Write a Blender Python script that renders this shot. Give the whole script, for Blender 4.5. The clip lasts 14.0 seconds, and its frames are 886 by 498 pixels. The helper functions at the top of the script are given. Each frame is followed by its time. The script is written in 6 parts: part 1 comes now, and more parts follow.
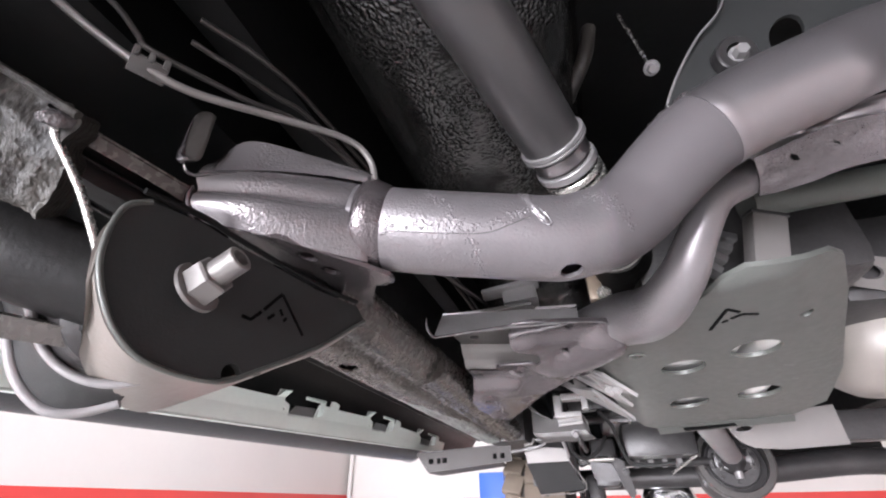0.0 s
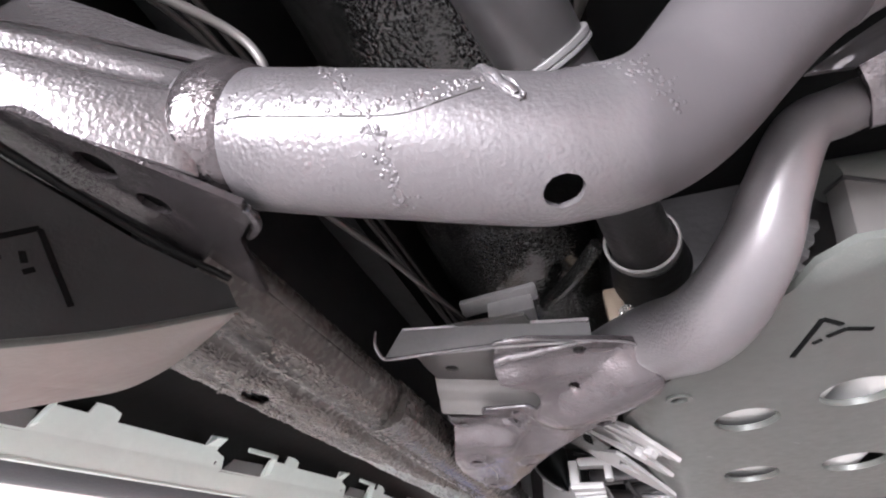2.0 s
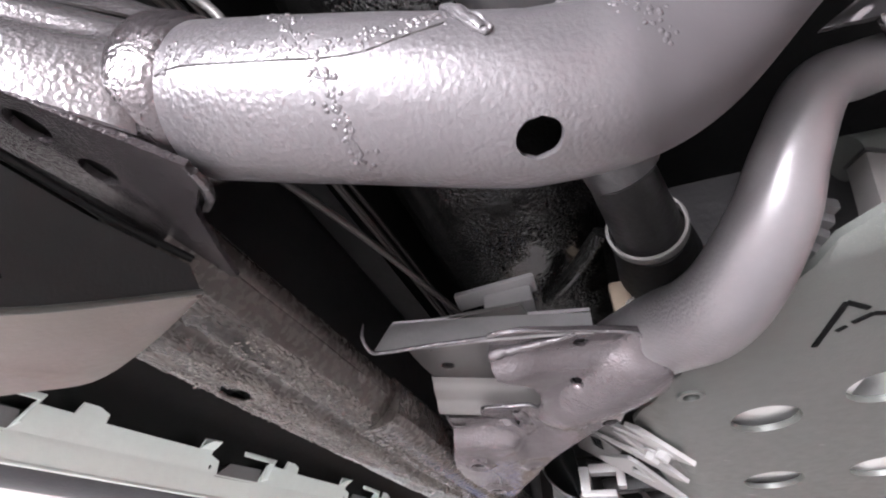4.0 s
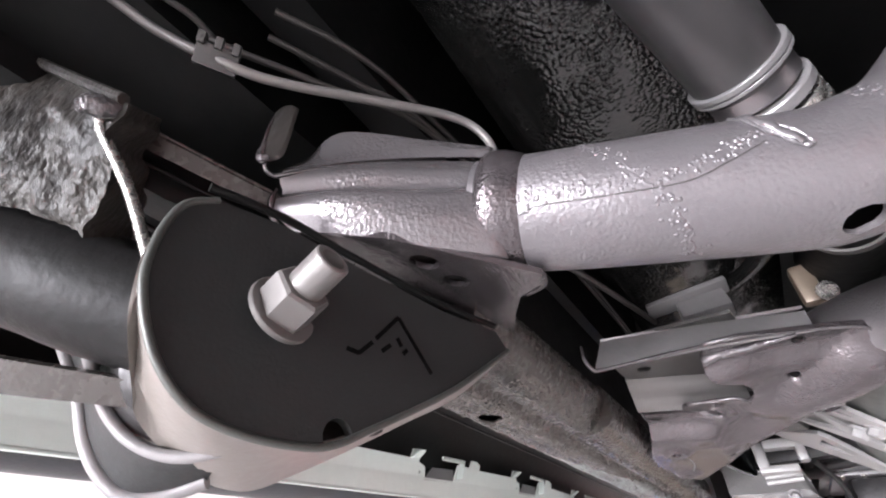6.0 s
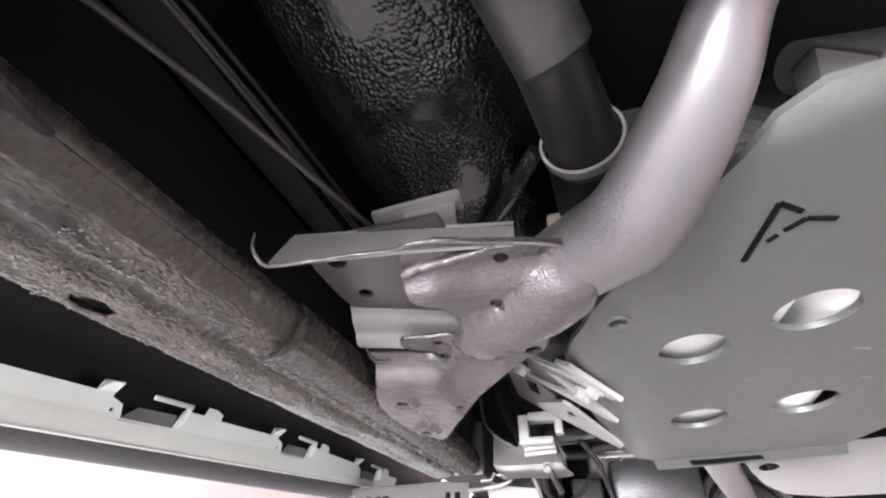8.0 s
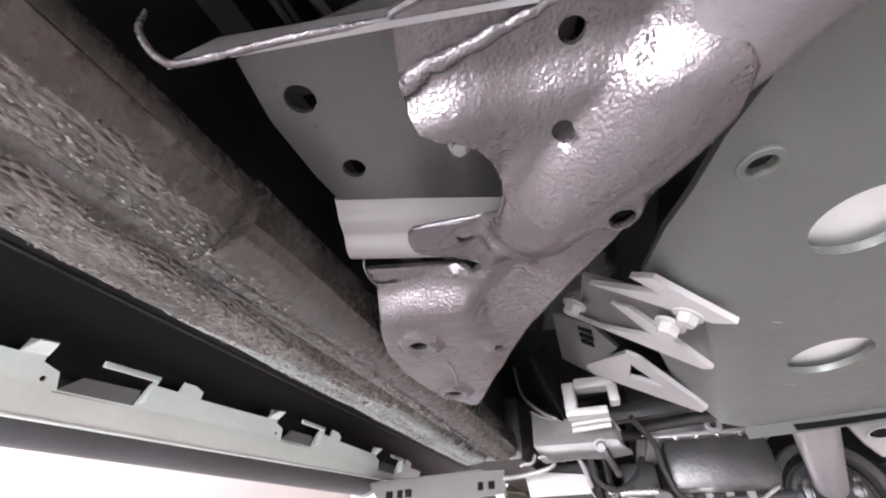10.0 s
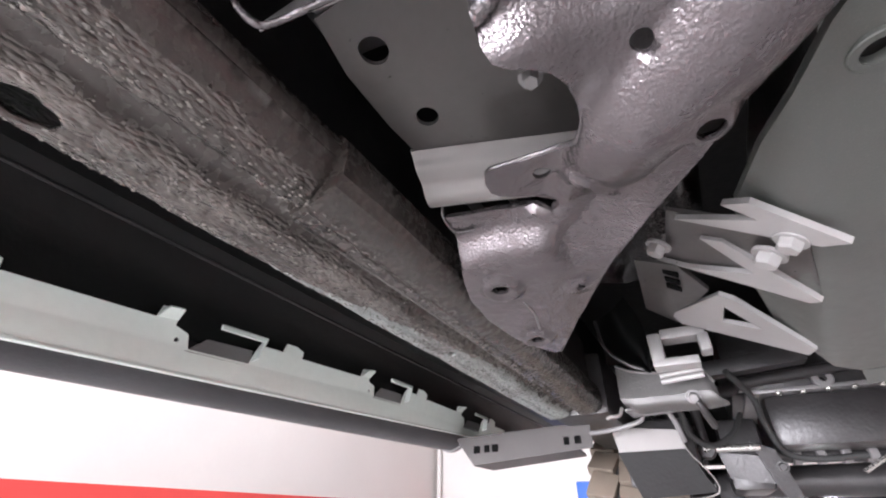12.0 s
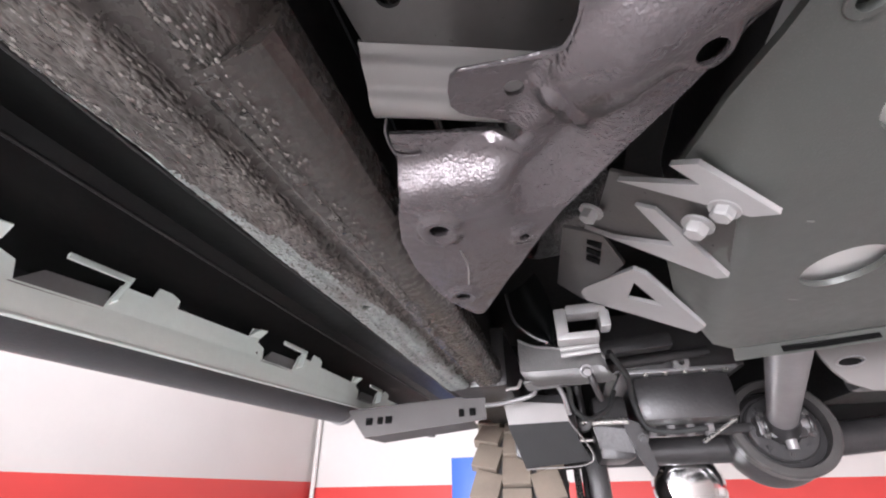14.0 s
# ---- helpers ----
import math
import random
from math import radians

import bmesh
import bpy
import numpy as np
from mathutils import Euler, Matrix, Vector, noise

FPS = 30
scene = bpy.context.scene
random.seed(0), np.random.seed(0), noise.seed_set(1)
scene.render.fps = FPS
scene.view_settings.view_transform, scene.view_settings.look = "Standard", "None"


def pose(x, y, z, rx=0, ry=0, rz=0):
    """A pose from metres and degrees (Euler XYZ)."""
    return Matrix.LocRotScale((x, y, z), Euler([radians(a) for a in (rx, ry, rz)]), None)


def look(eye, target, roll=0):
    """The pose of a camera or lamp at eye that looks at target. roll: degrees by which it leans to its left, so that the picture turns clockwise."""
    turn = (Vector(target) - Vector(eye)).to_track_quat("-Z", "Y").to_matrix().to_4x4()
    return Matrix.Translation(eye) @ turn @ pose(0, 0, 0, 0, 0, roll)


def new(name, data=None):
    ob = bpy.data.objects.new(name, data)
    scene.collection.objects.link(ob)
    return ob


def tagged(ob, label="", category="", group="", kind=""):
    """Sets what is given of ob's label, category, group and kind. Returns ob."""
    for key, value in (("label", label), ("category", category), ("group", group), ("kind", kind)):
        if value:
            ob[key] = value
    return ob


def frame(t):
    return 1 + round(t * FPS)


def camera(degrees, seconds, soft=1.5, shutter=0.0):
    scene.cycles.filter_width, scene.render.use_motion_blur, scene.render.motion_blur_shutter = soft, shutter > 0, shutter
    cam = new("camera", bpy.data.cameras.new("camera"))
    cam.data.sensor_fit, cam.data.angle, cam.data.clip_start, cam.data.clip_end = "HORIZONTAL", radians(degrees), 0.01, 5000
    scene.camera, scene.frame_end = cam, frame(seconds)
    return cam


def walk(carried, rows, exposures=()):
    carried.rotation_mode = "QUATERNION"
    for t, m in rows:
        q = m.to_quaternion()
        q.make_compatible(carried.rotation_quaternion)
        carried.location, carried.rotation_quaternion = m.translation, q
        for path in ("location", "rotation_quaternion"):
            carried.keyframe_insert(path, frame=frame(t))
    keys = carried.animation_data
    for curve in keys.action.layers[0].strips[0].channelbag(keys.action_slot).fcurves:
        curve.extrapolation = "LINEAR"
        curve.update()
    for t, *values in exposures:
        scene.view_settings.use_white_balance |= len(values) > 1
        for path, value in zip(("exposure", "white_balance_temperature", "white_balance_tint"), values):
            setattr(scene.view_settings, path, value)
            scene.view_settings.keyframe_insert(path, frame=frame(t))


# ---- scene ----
# the camera: seconds, place, yaw to the left, pitch up, roll
cam = camera(92.1, 14.0, 2.1)
ROWS = [
    (0, -0.0075, -0.0171, 1.5727, 17.72, 30.90, -0.84),
    (0.5, -0.0131, 0.0538, 1.5768, 19.74, 34.57, -0.71),
    (1, -0.0377, 0.1337, 1.6015, 20.13, 35.29, 0.14),
    (1.5, -0.0098, 0.1683, 1.6069, 20.59, 36.59, 1.51),
    (2, -0.0042, 0.1757, 1.5997, 20.87, 38.32, 1.97),
    (2.2, -0.0221, 0.1801, 1.5954, 20.66, 38.79, 2.28),
    (4.3, 0.0063, 0.2127, 1.5994, 24.25, 39.25, 2.70),
    (4.5, -0.0052, 0.1982, 1.5995, 26.11, 38.91, 2.79),
    (5, -0.0346, 0.1561, 1.6029, 29.12, 38.14, 1.46),
    (5.5, -0.0637, 0.1011, 1.6075, 32.54, 37.66, 0.46),
    (6, -0.0790, 0.0767, 1.6021, 35.21, 37.09, 0.96),
    (6.5, -0.0432, 0.1328, 1.5924, 31.76, 36.52, 2.91),
    (7, 0.0144, 0.1907, 1.5853, 22.96, 35.59, 3.40),
    (7.2, 0.0344, 0.2089, 1.5855, 20.38, 35.24, 3.23),
    (9.3, -0.0008, 0.4135, 1.5876, 16.46, 35.55, 0.18),
    (9.5, -0.0070, 0.4226, 1.5894, 18.34, 35.71, -0.86),
    (10, -0.0378, 0.4731, 1.5857, 19.69, 35.54, -0.74),
    (10.5, -0.0638, 0.4806, 1.5698, 23.44, 35.40, 0.03),
    (11, -0.0749, 0.4754, 1.5568, 27.21, 33.82, -0.68),
    (11.5, -0.0573, 0.4656, 1.5622, 29.54, 33.00, -0.72),
    (12, -0.0490, 0.4745, 1.5605, 30.35, 32.04, 0.89),
    (12.5, -0.0788, 0.5031, 1.5525, 29.33, 30.05, 1.20),
    (13, -0.0900, 0.5370, 1.5714, 23.95, 29.84, -0.55),
    (13.5, -0.1064, 0.5361, 1.5624, 19.20, 29.52, -1.39),
    (14, -0.1027, 0.5216, 1.5520, 14.84, 29.74, -0.89),
]
walk(cam, [(t, pose(x, y, z, 90 + pitch, 0, yaw) @ pose(0, 0, 0, 0, 0, roll)) for t, x, y, z, yaw, pitch, roll in ROWS],
     [(0.0, 0.47), (1.0, 0.74), (2.2, 0.80), (4.5, 0.74), (5.5, 0.60), (7.2, 0.92), (9.3, 1.0), (10.5, 0.84), (11.5, 0.56), (14.0, 0.43)])

# ---- light ----
world = bpy.data.worlds.new("world")
scene.world = world
world.use_nodes = True
nt = world.node_tree
sky = nt.nodes.new("ShaderNodeTexSky")
sky.sky_type = "NISHITA"
sky.sun_disc = False
sky.sun_elevation, sky.sun_rotation = radians(40), radians(200)
nt.links.new(sky.outputs["Color"], nt.nodes["Background"].inputs["Color"])
nt.nodes["Background"].inputs["Strength"].default_value = 0.1


def area(name, m, sx, sy, watts, colour=(1, 1, 1)):
    d = bpy.data.lights.new(name, "AREA")
    d.shape, d.size, d.size_y, d.energy, d.color = "RECTANGLE", sx, sy, watts, colour
    ob = new(name, d)
    ob.matrix_world = m
    return ob


# daylight through the open roller door behind, and the ceiling tubes
area("door_daylight", look((-2.0, -5.9, 1.12), (-0.2, 0, 1.5)), 3.2, 2.1, 1080, (0.97, 0.965, 1.045))
LAMPS = [(-2.6, -2.5), (-2.6, 3.5)]
for lx, ly in LAMPS:
    area("tube_light", pose(lx, ly, 4.3), 0.5, 2.4, 48, (0.98, 0.975, 1.04))


# ---- materials ----
def material(name, colour, rough=0.5, metal=0.0, vary=0.25, scale=8.0, bump=0.0, bump_scale=60.0, coat=0.0, rough_vary=0.1, speck=0.0,
             speck_scale=300.0, second=None, stretch=(1, 1, 1), bump2=0.0, bump2_scale=15.0, spec=0.5, fade=None, ridged=0.0, ridged_scale=110.0, matt=None, beads=0.0, beads_scale=200.0, beads_min=0.12):
    m = bpy.data.materials.new(name)
    m.use_nodes = True
    t = m.node_tree
    n, l = t.nodes, t.links
    b = n["Principled BSDF"]
    co = n.new("ShaderNodeTexCoord")
    mp = n.new("ShaderNodeMapping")
    mp.inputs["Scale"].default_value = stretch
    l.new(co.outputs["Object"], mp.inputs["Vector"])
    big = n.new("ShaderNodeTexNoise")
    big.inputs["Scale"].default_value, big.inputs["Detail"].default_value = scale, 6
    l.new(mp.outputs["Vector"], big.inputs["Vector"])
    fine = n.new("ShaderNodeTexNoise")
    fine.inputs["Scale"].default_value, fine.inputs["Detail"].default_value = scale * 14, 4
    l.new(mp.outputs["Vector"], fine.inputs["Vector"])
    ramp = n.new("ShaderNodeValToRGB")
    c = Vector(colour)
    d = Vector(second) if second else c * (1 - vary)
    ramp.color_ramp.elements[0].position, ramp.color_ramp.elements[0].color = 0.28, (*d, 1)
    ramp.color_ramp.elements[1].position, ramp.color_ramp.elements[1].color = 0.76, (*c, 1)
    mix = n.new("ShaderNodeMath")
    mix.operation = "MULTIPLY_ADD"
    l.new(fine.outputs["Fac"], mix.inputs[0])
    mix.inputs[1].default_value = 0.35
    sub = n.new("ShaderNodeMath")
    sub.operation = "MULTIPLY_ADD"
    l.new(big.outputs["Fac"], sub.inputs[0])
    sub.inputs[1].default_value, sub.inputs[2].default_value = 0.9, -0.12
    l.new(sub.outputs[0], mix.inputs[2])
    l.new(mix.outputs[0], ramp.inputs["Fac"])
    out = ramp.outputs["Color"]
    if speck:
        sp = n.new("ShaderNodeTexNoise")
        sp.inputs["Scale"].default_value, sp.inputs["Detail"].default_value = speck_scale, 2
        l.new(co.outputs["Object"], sp.inputs["Vector"])
        sr = n.new("ShaderNodeValToRGB")
        sr.color_ramp.elements[0].position, sr.color_ramp.elements[1].position = 0.55, 0.72
        l.new(sp.outputs["Fac"], sr.inputs["Fac"])
        mx = n.new("ShaderNodeMix")
        mx.data_type = "RGBA"
        ml = n.new("ShaderNodeMath")
        ml.operation = "MULTIPLY"
        ml.inputs[1].default_value = speck
        l.new(sr.outputs["Color"], ml.inputs[0])
        l.new(ml.outputs[0], mx.inputs["Factor"])
        l.new(out, mx.inputs["A"])
        mx.inputs["B"].default_value = (0.45, 0.42, 0.38, 1)
        out = mx.outputs["Result"]
    l.new(out, b.inputs["Base Color"])
    b.inputs["Metallic"].default_value = metal
    rr = n.new("ShaderNodeMapRange")
    rr.inputs["To Min"].default_value, rr.inputs["To Max"].default_value = max(rough - rough_vary, 0.03), min(rough + rough_vary, 1)
    l.new(fine.outputs["Fac"], rr.inputs["Value"])
    l.new(rr.outputs["Result"], b.inputs["Roughness"])
    if coat:
        b.inputs["Coat Weight"].default_value, b.inputs["Coat Roughness"].default_value = coat, 0.12
    b.inputs["Specular IOR Level"].default_value = spec
    last = None
    limit = None
    if fade:
        # the crinkled coating ends along x, with an uneven edge
        sx = n.new("ShaderNodeSeparateXYZ")
        l.new(co.outputs["Object"], sx.inputs["Vector"])
        ad = n.new("ShaderNodeMath")
        ad.operation = "MULTIPLY_ADD"
        l.new(big.outputs["Fac"], ad.inputs[0])
        ad.inputs[1].default_value = 0.03
        l.new(sx.outputs["X"], ad.inputs[2])
        limit = n.new("ShaderNodeMapRange")
        limit.interpolation_type = "SMOOTHSTEP"
        limit.inputs["From Min"].default_value, limit.inputs["From Max"].default_value = fade[0], fade[1]
        limit.inputs["To Min"].default_value, limit.inputs["To Max"].default_value = 1.0, 0.06
        l.new(ad.outputs[0], limit.inputs["Value"])
        if matt:
            dull = n.new("ShaderNodeMapRange")
            dull.inputs["From Min"].default_value, dull.inputs["From Max"].default_value = 0.06, 1.0
            dull.inputs["To Min"].default_value, dull.inputs["To Max"].default_value = matt, rough
            l.new(limit.outputs["Result"], dull.inputs["Value"])
            l.new(dull.outputs["Result"], b.inputs["Roughness"])
            if matt > 0.5:
                bare = n.new("ShaderNodeMix")
                bare.data_type = "RGBA"
                l.new(limit.outputs["Result"], bare.inputs["Factor"])
                bare.inputs["A"].default_value = (0.072, 0.066, 0.069, 1)
                l.new(out, bare.inputs["B"])
                l.new(bare.outputs["Result"], b.inputs["Base Color"])
                gl = n.new("ShaderNodeMath")
                gl.operation = "MULTIPLY"
                gl.inputs[1].default_value = metal
                l.new(limit.outputs["Result"], gl.inputs[0])
                l.new(gl.outputs[0], b.inputs["Metallic"])
                sg = n.new("ShaderNodeMath")
                sg.operation = "MULTIPLY"
                sg.inputs[1].default_value = spec
                l.new(limit.outputs["Result"], sg.inputs[0])
                l.new(sg.outputs[0], b.inputs["Specular IOR Level"])
    if ridged:
        # shrivelled paint skin: warped cells with thin creases
        vo = n.new("ShaderNodeTexNoise")
        vo.inputs["Scale"].default_value, vo.inputs["Detail"].default_value, vo.inputs["Distortion"].default_value = ridged_scale, 2, 0.8
        l.new(mp.outputs["Vector"], vo.inputs["Vector"])
        bp = n.new("ShaderNodeBump")
        bp.inputs["Strength"].default_value, bp.inputs["Distance"].default_value = ridged, 0.003
        pm = n.new("ShaderNodeMath")
        pm.operation = "MULTIPLY"
        patchy = n.new("ShaderNodeMapRange")
        patchy.inputs["From Min"].default_value, patchy.inputs["From Max"].default_value = 0.42, 0.6
        patchy.inputs["To Min"].default_value = 0.15
        l.new(big.outputs["Fac"], patchy.inputs["Value"])
        l.new(vo.outputs["Fac"], pm.inputs[0])
        l.new(patchy.outputs["Result"], pm.inputs[1])
        height = pm
        if limit:
            lm = n.new("ShaderNodeMath")
            lm.operation = "MULTIPLY"
            l.new(pm.outputs[0], lm.inputs[0])
            l.new(limit.outputs["Result"], lm.inputs[1])
            height = lm
        l.new(height.outputs[0], bp.inputs["Height"])
        last = bp
    if beads:
        # beaded texture of thick sprayed coating, in patches
        vb = n.new("ShaderNodeTexVoronoi")
        vb.feature = "SMOOTH_F1"
        vb.inputs["Scale"].default_value, vb.inputs["Smoothness"].default_value = beads_scale, 0.35
        wob = n.new("ShaderNodeMix")
        wob.data_type = "VECTOR"
        wob.inputs["Factor"].default_value = 0.7 / beads_scale if beads_scale < 225 else 0.25 / beads_scale
        l.new(mp.outputs["Vector"], wob.inputs["A"])
        l.new(fine.outputs["Color"], wob.inputs["B"])
        l.new(wob.outputs["Result"], vb.inputs["Vector"])
        dome = n.new("ShaderNodeMapRange")
        dome.inputs["From Min"].default_value, dome.inputs["From Max"].default_value = 0.75, 0.05
        l.new(vb.outputs["Distance"], dome.inputs["Value"])
        where = n.new("ShaderNodeMapRange")
        where.inputs["From Min"].default_value, where.inputs["From Max"].default_value, where.inputs["To Min"].default_value = 0.40, 0.58, beads_min
        l.new(big.outputs["Fac"], where.inputs["Value"])
        bm_ = n.new("ShaderNodeMath")
        bm_.operation = "MULTIPLY"
        l.new(dome.outputs["Result"], bm_.inputs[0])
        l.new(where.outputs["Result"], bm_.inputs[1])
        top = bm_
        if limit:
            tl = n.new("ShaderNodeMath")
            tl.operation = "MULTIPLY"
            l.new(bm_.outputs[0], tl.inputs[0])
            l.new(limit.outputs["Result"], tl.inputs[1])
            top = tl
        bp = n.new("ShaderNodeBump")
        bp.inputs["Strength"].default_value, bp.inputs["Distance"].default_value = beads, 0.55 / beads_scale
        l.new(top.outputs[0], bp.inputs["Height"])
        if last:
            l.new(last.outputs["Normal"], bp.inputs["Normal"])
        last = bp
    for strength, bs, dist in ((bump2, bump2_scale, 0.006), (bump, bump_scale, 0.002)):
        if strength:
            bn = n.new("ShaderNodeTexNoise")
            bn.inputs["Scale"].default_value, bn.inputs["Detail"].default_value, bn.inputs["Roughness"].default_value = bs, 3, 0.5
            l.new(mp.outputs["Vector"], bn.inputs["Vector"])
            bp = n.new("ShaderNodeBump")
            bp.inputs["Strength"].default_value, bp.inputs["Distance"].default_value = strength, dist
            if limit:
                lm = n.new("ShaderNodeMath")
                lm.operation = "MULTIPLY"
                l.new(bn.outputs["Fac"], lm.inputs[0])
                l.new(limit.outputs["Result"], lm.inputs[1])
                l.new(lm.outputs[0], bp.inputs["Height"])
            else:
                l.new(bn.outputs["Fac"], bp.inputs["Height"])
            if last:
                l.new(last.outputs["Normal"], bp.inputs["Normal"])
            last = bp
    if last:
        l.new(last.outputs["Normal"], b.inputs["Normal"])
    return m


SATIN = material("satin_grey_paint", (0.30, 0.28, 0.29), 0.31, 0.85, 0.04, 9, 0.02, 300, rough_vary=0.02)
WAX = material("crinkled_grey_coating", (0.165, 0.152, 0.158), 0.21, 0.6, 0.45, 18, 0.4, 380, bump2=0.10, bump2_scale=60, ridged=0.15, ridged_scale=280, spec=0.8, beads=0.32, beads_scale=380, beads_min=0.3)
WAXT = material("crinkled_tube_coating", (0.185, 0.173, 0.18), 0.34, 0.5, 0.12, 16, 0.22, 360, bump2=0.05, bump2_scale=40, ridged=0.06, ridged_scale=260, fade=(0.030, 0.062), matt=0.55, spec=0.6, beads=0.22, beads_scale=400, beads_min=0.2)
WAXU = material("half_crinkled_tube_coating", (0.195, 0.181, 0.188), 0.31, 0.5, 0.12, 16, 0.2, 300, bump2=0.1, bump2_scale=45, fade=(0.085, 0.115), matt=0.36, rough_vary=0.03, spec=0.7, beads=0.24, beads_scale=360)
WAXF = material("waxed_bracket_coating", (0.122, 0.107, 0.112), 0.18, 0.65, 0.2, 14, 0.22, 380, ridged=0.09, ridged_scale=290, spec=1.0, beads=0.24, beads_scale=420, bump2=0.06, bump2_scale=60, beads_min=0.1)
WAXG = material("gusset_coating_smooth_at_its_end", (0.185, 0.172, 0.178), 0.24, 0.55, 0.12, 16, 0.28, 360, bump2=0.05, bump2_scale=50, ridged=0.12, ridged_scale=300, fade=(-0.222, -0.240), matt=0.26, spec=0.8, beads=0.28, beads_scale=420, beads_min=0.3)
WAXD = material("dark_bracket_coating", (0.085, 0.08, 0.077), 0.32, 0.3, 0.2, 12, 0.08, 300)
RAILM = material("gritty_brown_grey_coating", (0.175, 0.158, 0.145), 0.18, 0.35, 0.4, 22, 0.6, 420, second=(0.016, 0.013, 0.011), stretch=(1, 0.4, 1), spec=1.0, beads=1.0, beads_scale=380, beads_min=0.3)
SHAFTM = material("dark_satin_shaft_paint", (0.085, 0.080, 0.082), 0.34, 0.4, 0.08, 9, 0.05, 200)
OUTM = material("brown_grey_outrigger_paint", (0.062, 0.056, 0.054), 0.5, 0.0, 0.2, 10, 0.12, 300, spec=0.3)
RAILG = material("glossy_grit_paled_for_glints", (0.36, 0.335, 0.31), 0.13, 0.4, 0.5, 60, 0.2, 400, second=(0.10, 0.09, 0.08), spec=1.0)
RAILO = material("pale_gritty_flange_coating", (0.33, 0.37, 0.355), 0.30, 0.2, 0.4, 18, 0.6, 480, second=(0.12, 0.118, 0.11), stretch=(1, 0.55, 1), spec=0.8, beads=0.8, beads_scale=480, beads_min=0.5)
RAILF = material("brown_grey_frame_paint", (0.068, 0.060, 0.055), 0.27, 0.2, 0.3, 10, 0.10, 300, second=(0.055, 0.048, 0.044))
BRKT = material("grey_bracket_paint", (0.075, 0.070, 0.068), 0.32, 0.2, 0.3, 10, 0.10, 300)
BLACKG = material("glossy_black_coating", (0.012, 0.0115, 0.011), 0.14, 0.0, 0.4, 16, 0.10, 200, spec=0.8, beads=0.9, beads_scale=240, beads_min=0.0)
BLACK = material("matt_black_underbody_and_hollows", (0.006, 0.006, 0.006), 0.6, 0.0, 0.5, 6, 0.3, 80, spec=0.18)
SKIDM = material("olive_grey_powder_coat", (0.092, 0.096, 0.089), 0.42, 0.25, 0.12, 6, 0.1, 500, speck=0.05, speck_scale=900)
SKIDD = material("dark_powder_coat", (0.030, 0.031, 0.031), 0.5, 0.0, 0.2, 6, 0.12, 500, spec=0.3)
BEIGE = material("pale_beige_paint", (0.215, 0.193, 0.175), 0.42, 0.1, 0.15, 8, 0.1, 300)
SILL = material("pale_green_primer", (0.80, 0.88, 0.83), 0.4, 0.0, 0.12, 6, 0.15, 90)
SLIDER = material("charcoal_slider_paint", (0.068, 0.069, 0.075), 0.40, 0.1, 0.3, 8, 0.2, 260, spec=0.4)
STEEL = material("zinc_plated_steel", (0.55, 0.535, 0.51), 0.26, 0.85, 0.15, 20, 0.1, 120)
ZINC = material("pale_zinc_primer", (0.36, 0.35, 0.345), 0.42, 0.2, 0.15, 14, 0.08, 260)
CAST = material("light_cast_steel", (0.22, 0.212, 0.208), 0.42, 0.2, 0.2, 20, 0.5, 260, beads=0.3, beads_scale=300, beads_min=0.5)
FORGE = material("rough_dark_forging", (0.056, 0.050, 0.043), 0.46, 0.0, 0.6, 40, 0.7, 320, second=(0.006, 0.005, 0.005), stretch=(1, 1, 0.4), spec=0.35, beads=0.4, beads_scale=300, beads_min=0.2)
LINK = material("dark_link_paint", (0.014, 0.0135, 0.0135), 0.5, 0.0, 0.3, 12, 0.25, 160, spec=0.16)
GREY = material("light_grey_cast_paint", (0.25, 0.24, 0.243), 0.38, 0.3, 0.2, 14, 0.15, 200)
LINE = material("dark_brown_line", (0.045, 0.040, 0.037), 0.42, 0.2, 0.3, 30, 0.05, 200)
ROCK = material("black_rocker_paint", (0.0055, 0.006, 0.006), 0.36, 0.0, 0.4, 6, 0.2, 90, spec=0.22)
PIPE = material("grey_steel_paint", (0.19, 0.178, 0.172), 0.42, 0.3, 0.06, 30, 0.05, 200)
DARKM = material("dark_grey_casting", (0.055, 0.052, 0.053), 0.36, 0.4, 0.4, 12, 0.4, 120)
GOLD = material("tan_zinc_mount", (0.32, 0.25, 0.19), 0.4, 0.3, 0.2, 30)
HOLE = material("ink_and_hole_black", (0.005, 0.005, 0.005), 0.8, 0, 0.1, 20, spec=0.05)
RUBBER = material("tan_dusty_tyre_rubber", (0.19, 0.155, 0.122), 0.8, 0, 0.3, 10, 0.3, 120)
RUBBERD = material("black_tyre_rubber", (0.03, 0.03, 0.03), 0.75, 0, 0.3, 10, 0.3, 120)
WHITE = material("white_wall_paint", (0.67, 0.645, 0.625), 0.6, 0, 0.06, 1.5, 0.05, 60)
RED = material("red_wall_paint", (0.66, 0.06, 0.055), 0.5, 0, 0.08, 1.5, 0.05, 60)
BLUE = material("blue_lift_paint", (0.025, 0.12, 0.50), 0.4, 0, 0.1, 3)
CONC = material("grey_workshop_floor", (0.68, 0.68, 0.675), 0.4, 0, 0.15, 1.2, 0.1, 40)
ALU = material("bare_aluminium", (0.74, 0.73, 0.71), 0.45, 0.1, 0.12, 12, 0.2, 120)
CHROME = material("polished_steel", (0.8, 0.8, 0.8), 0.12, 1.0, 0.1, 10)


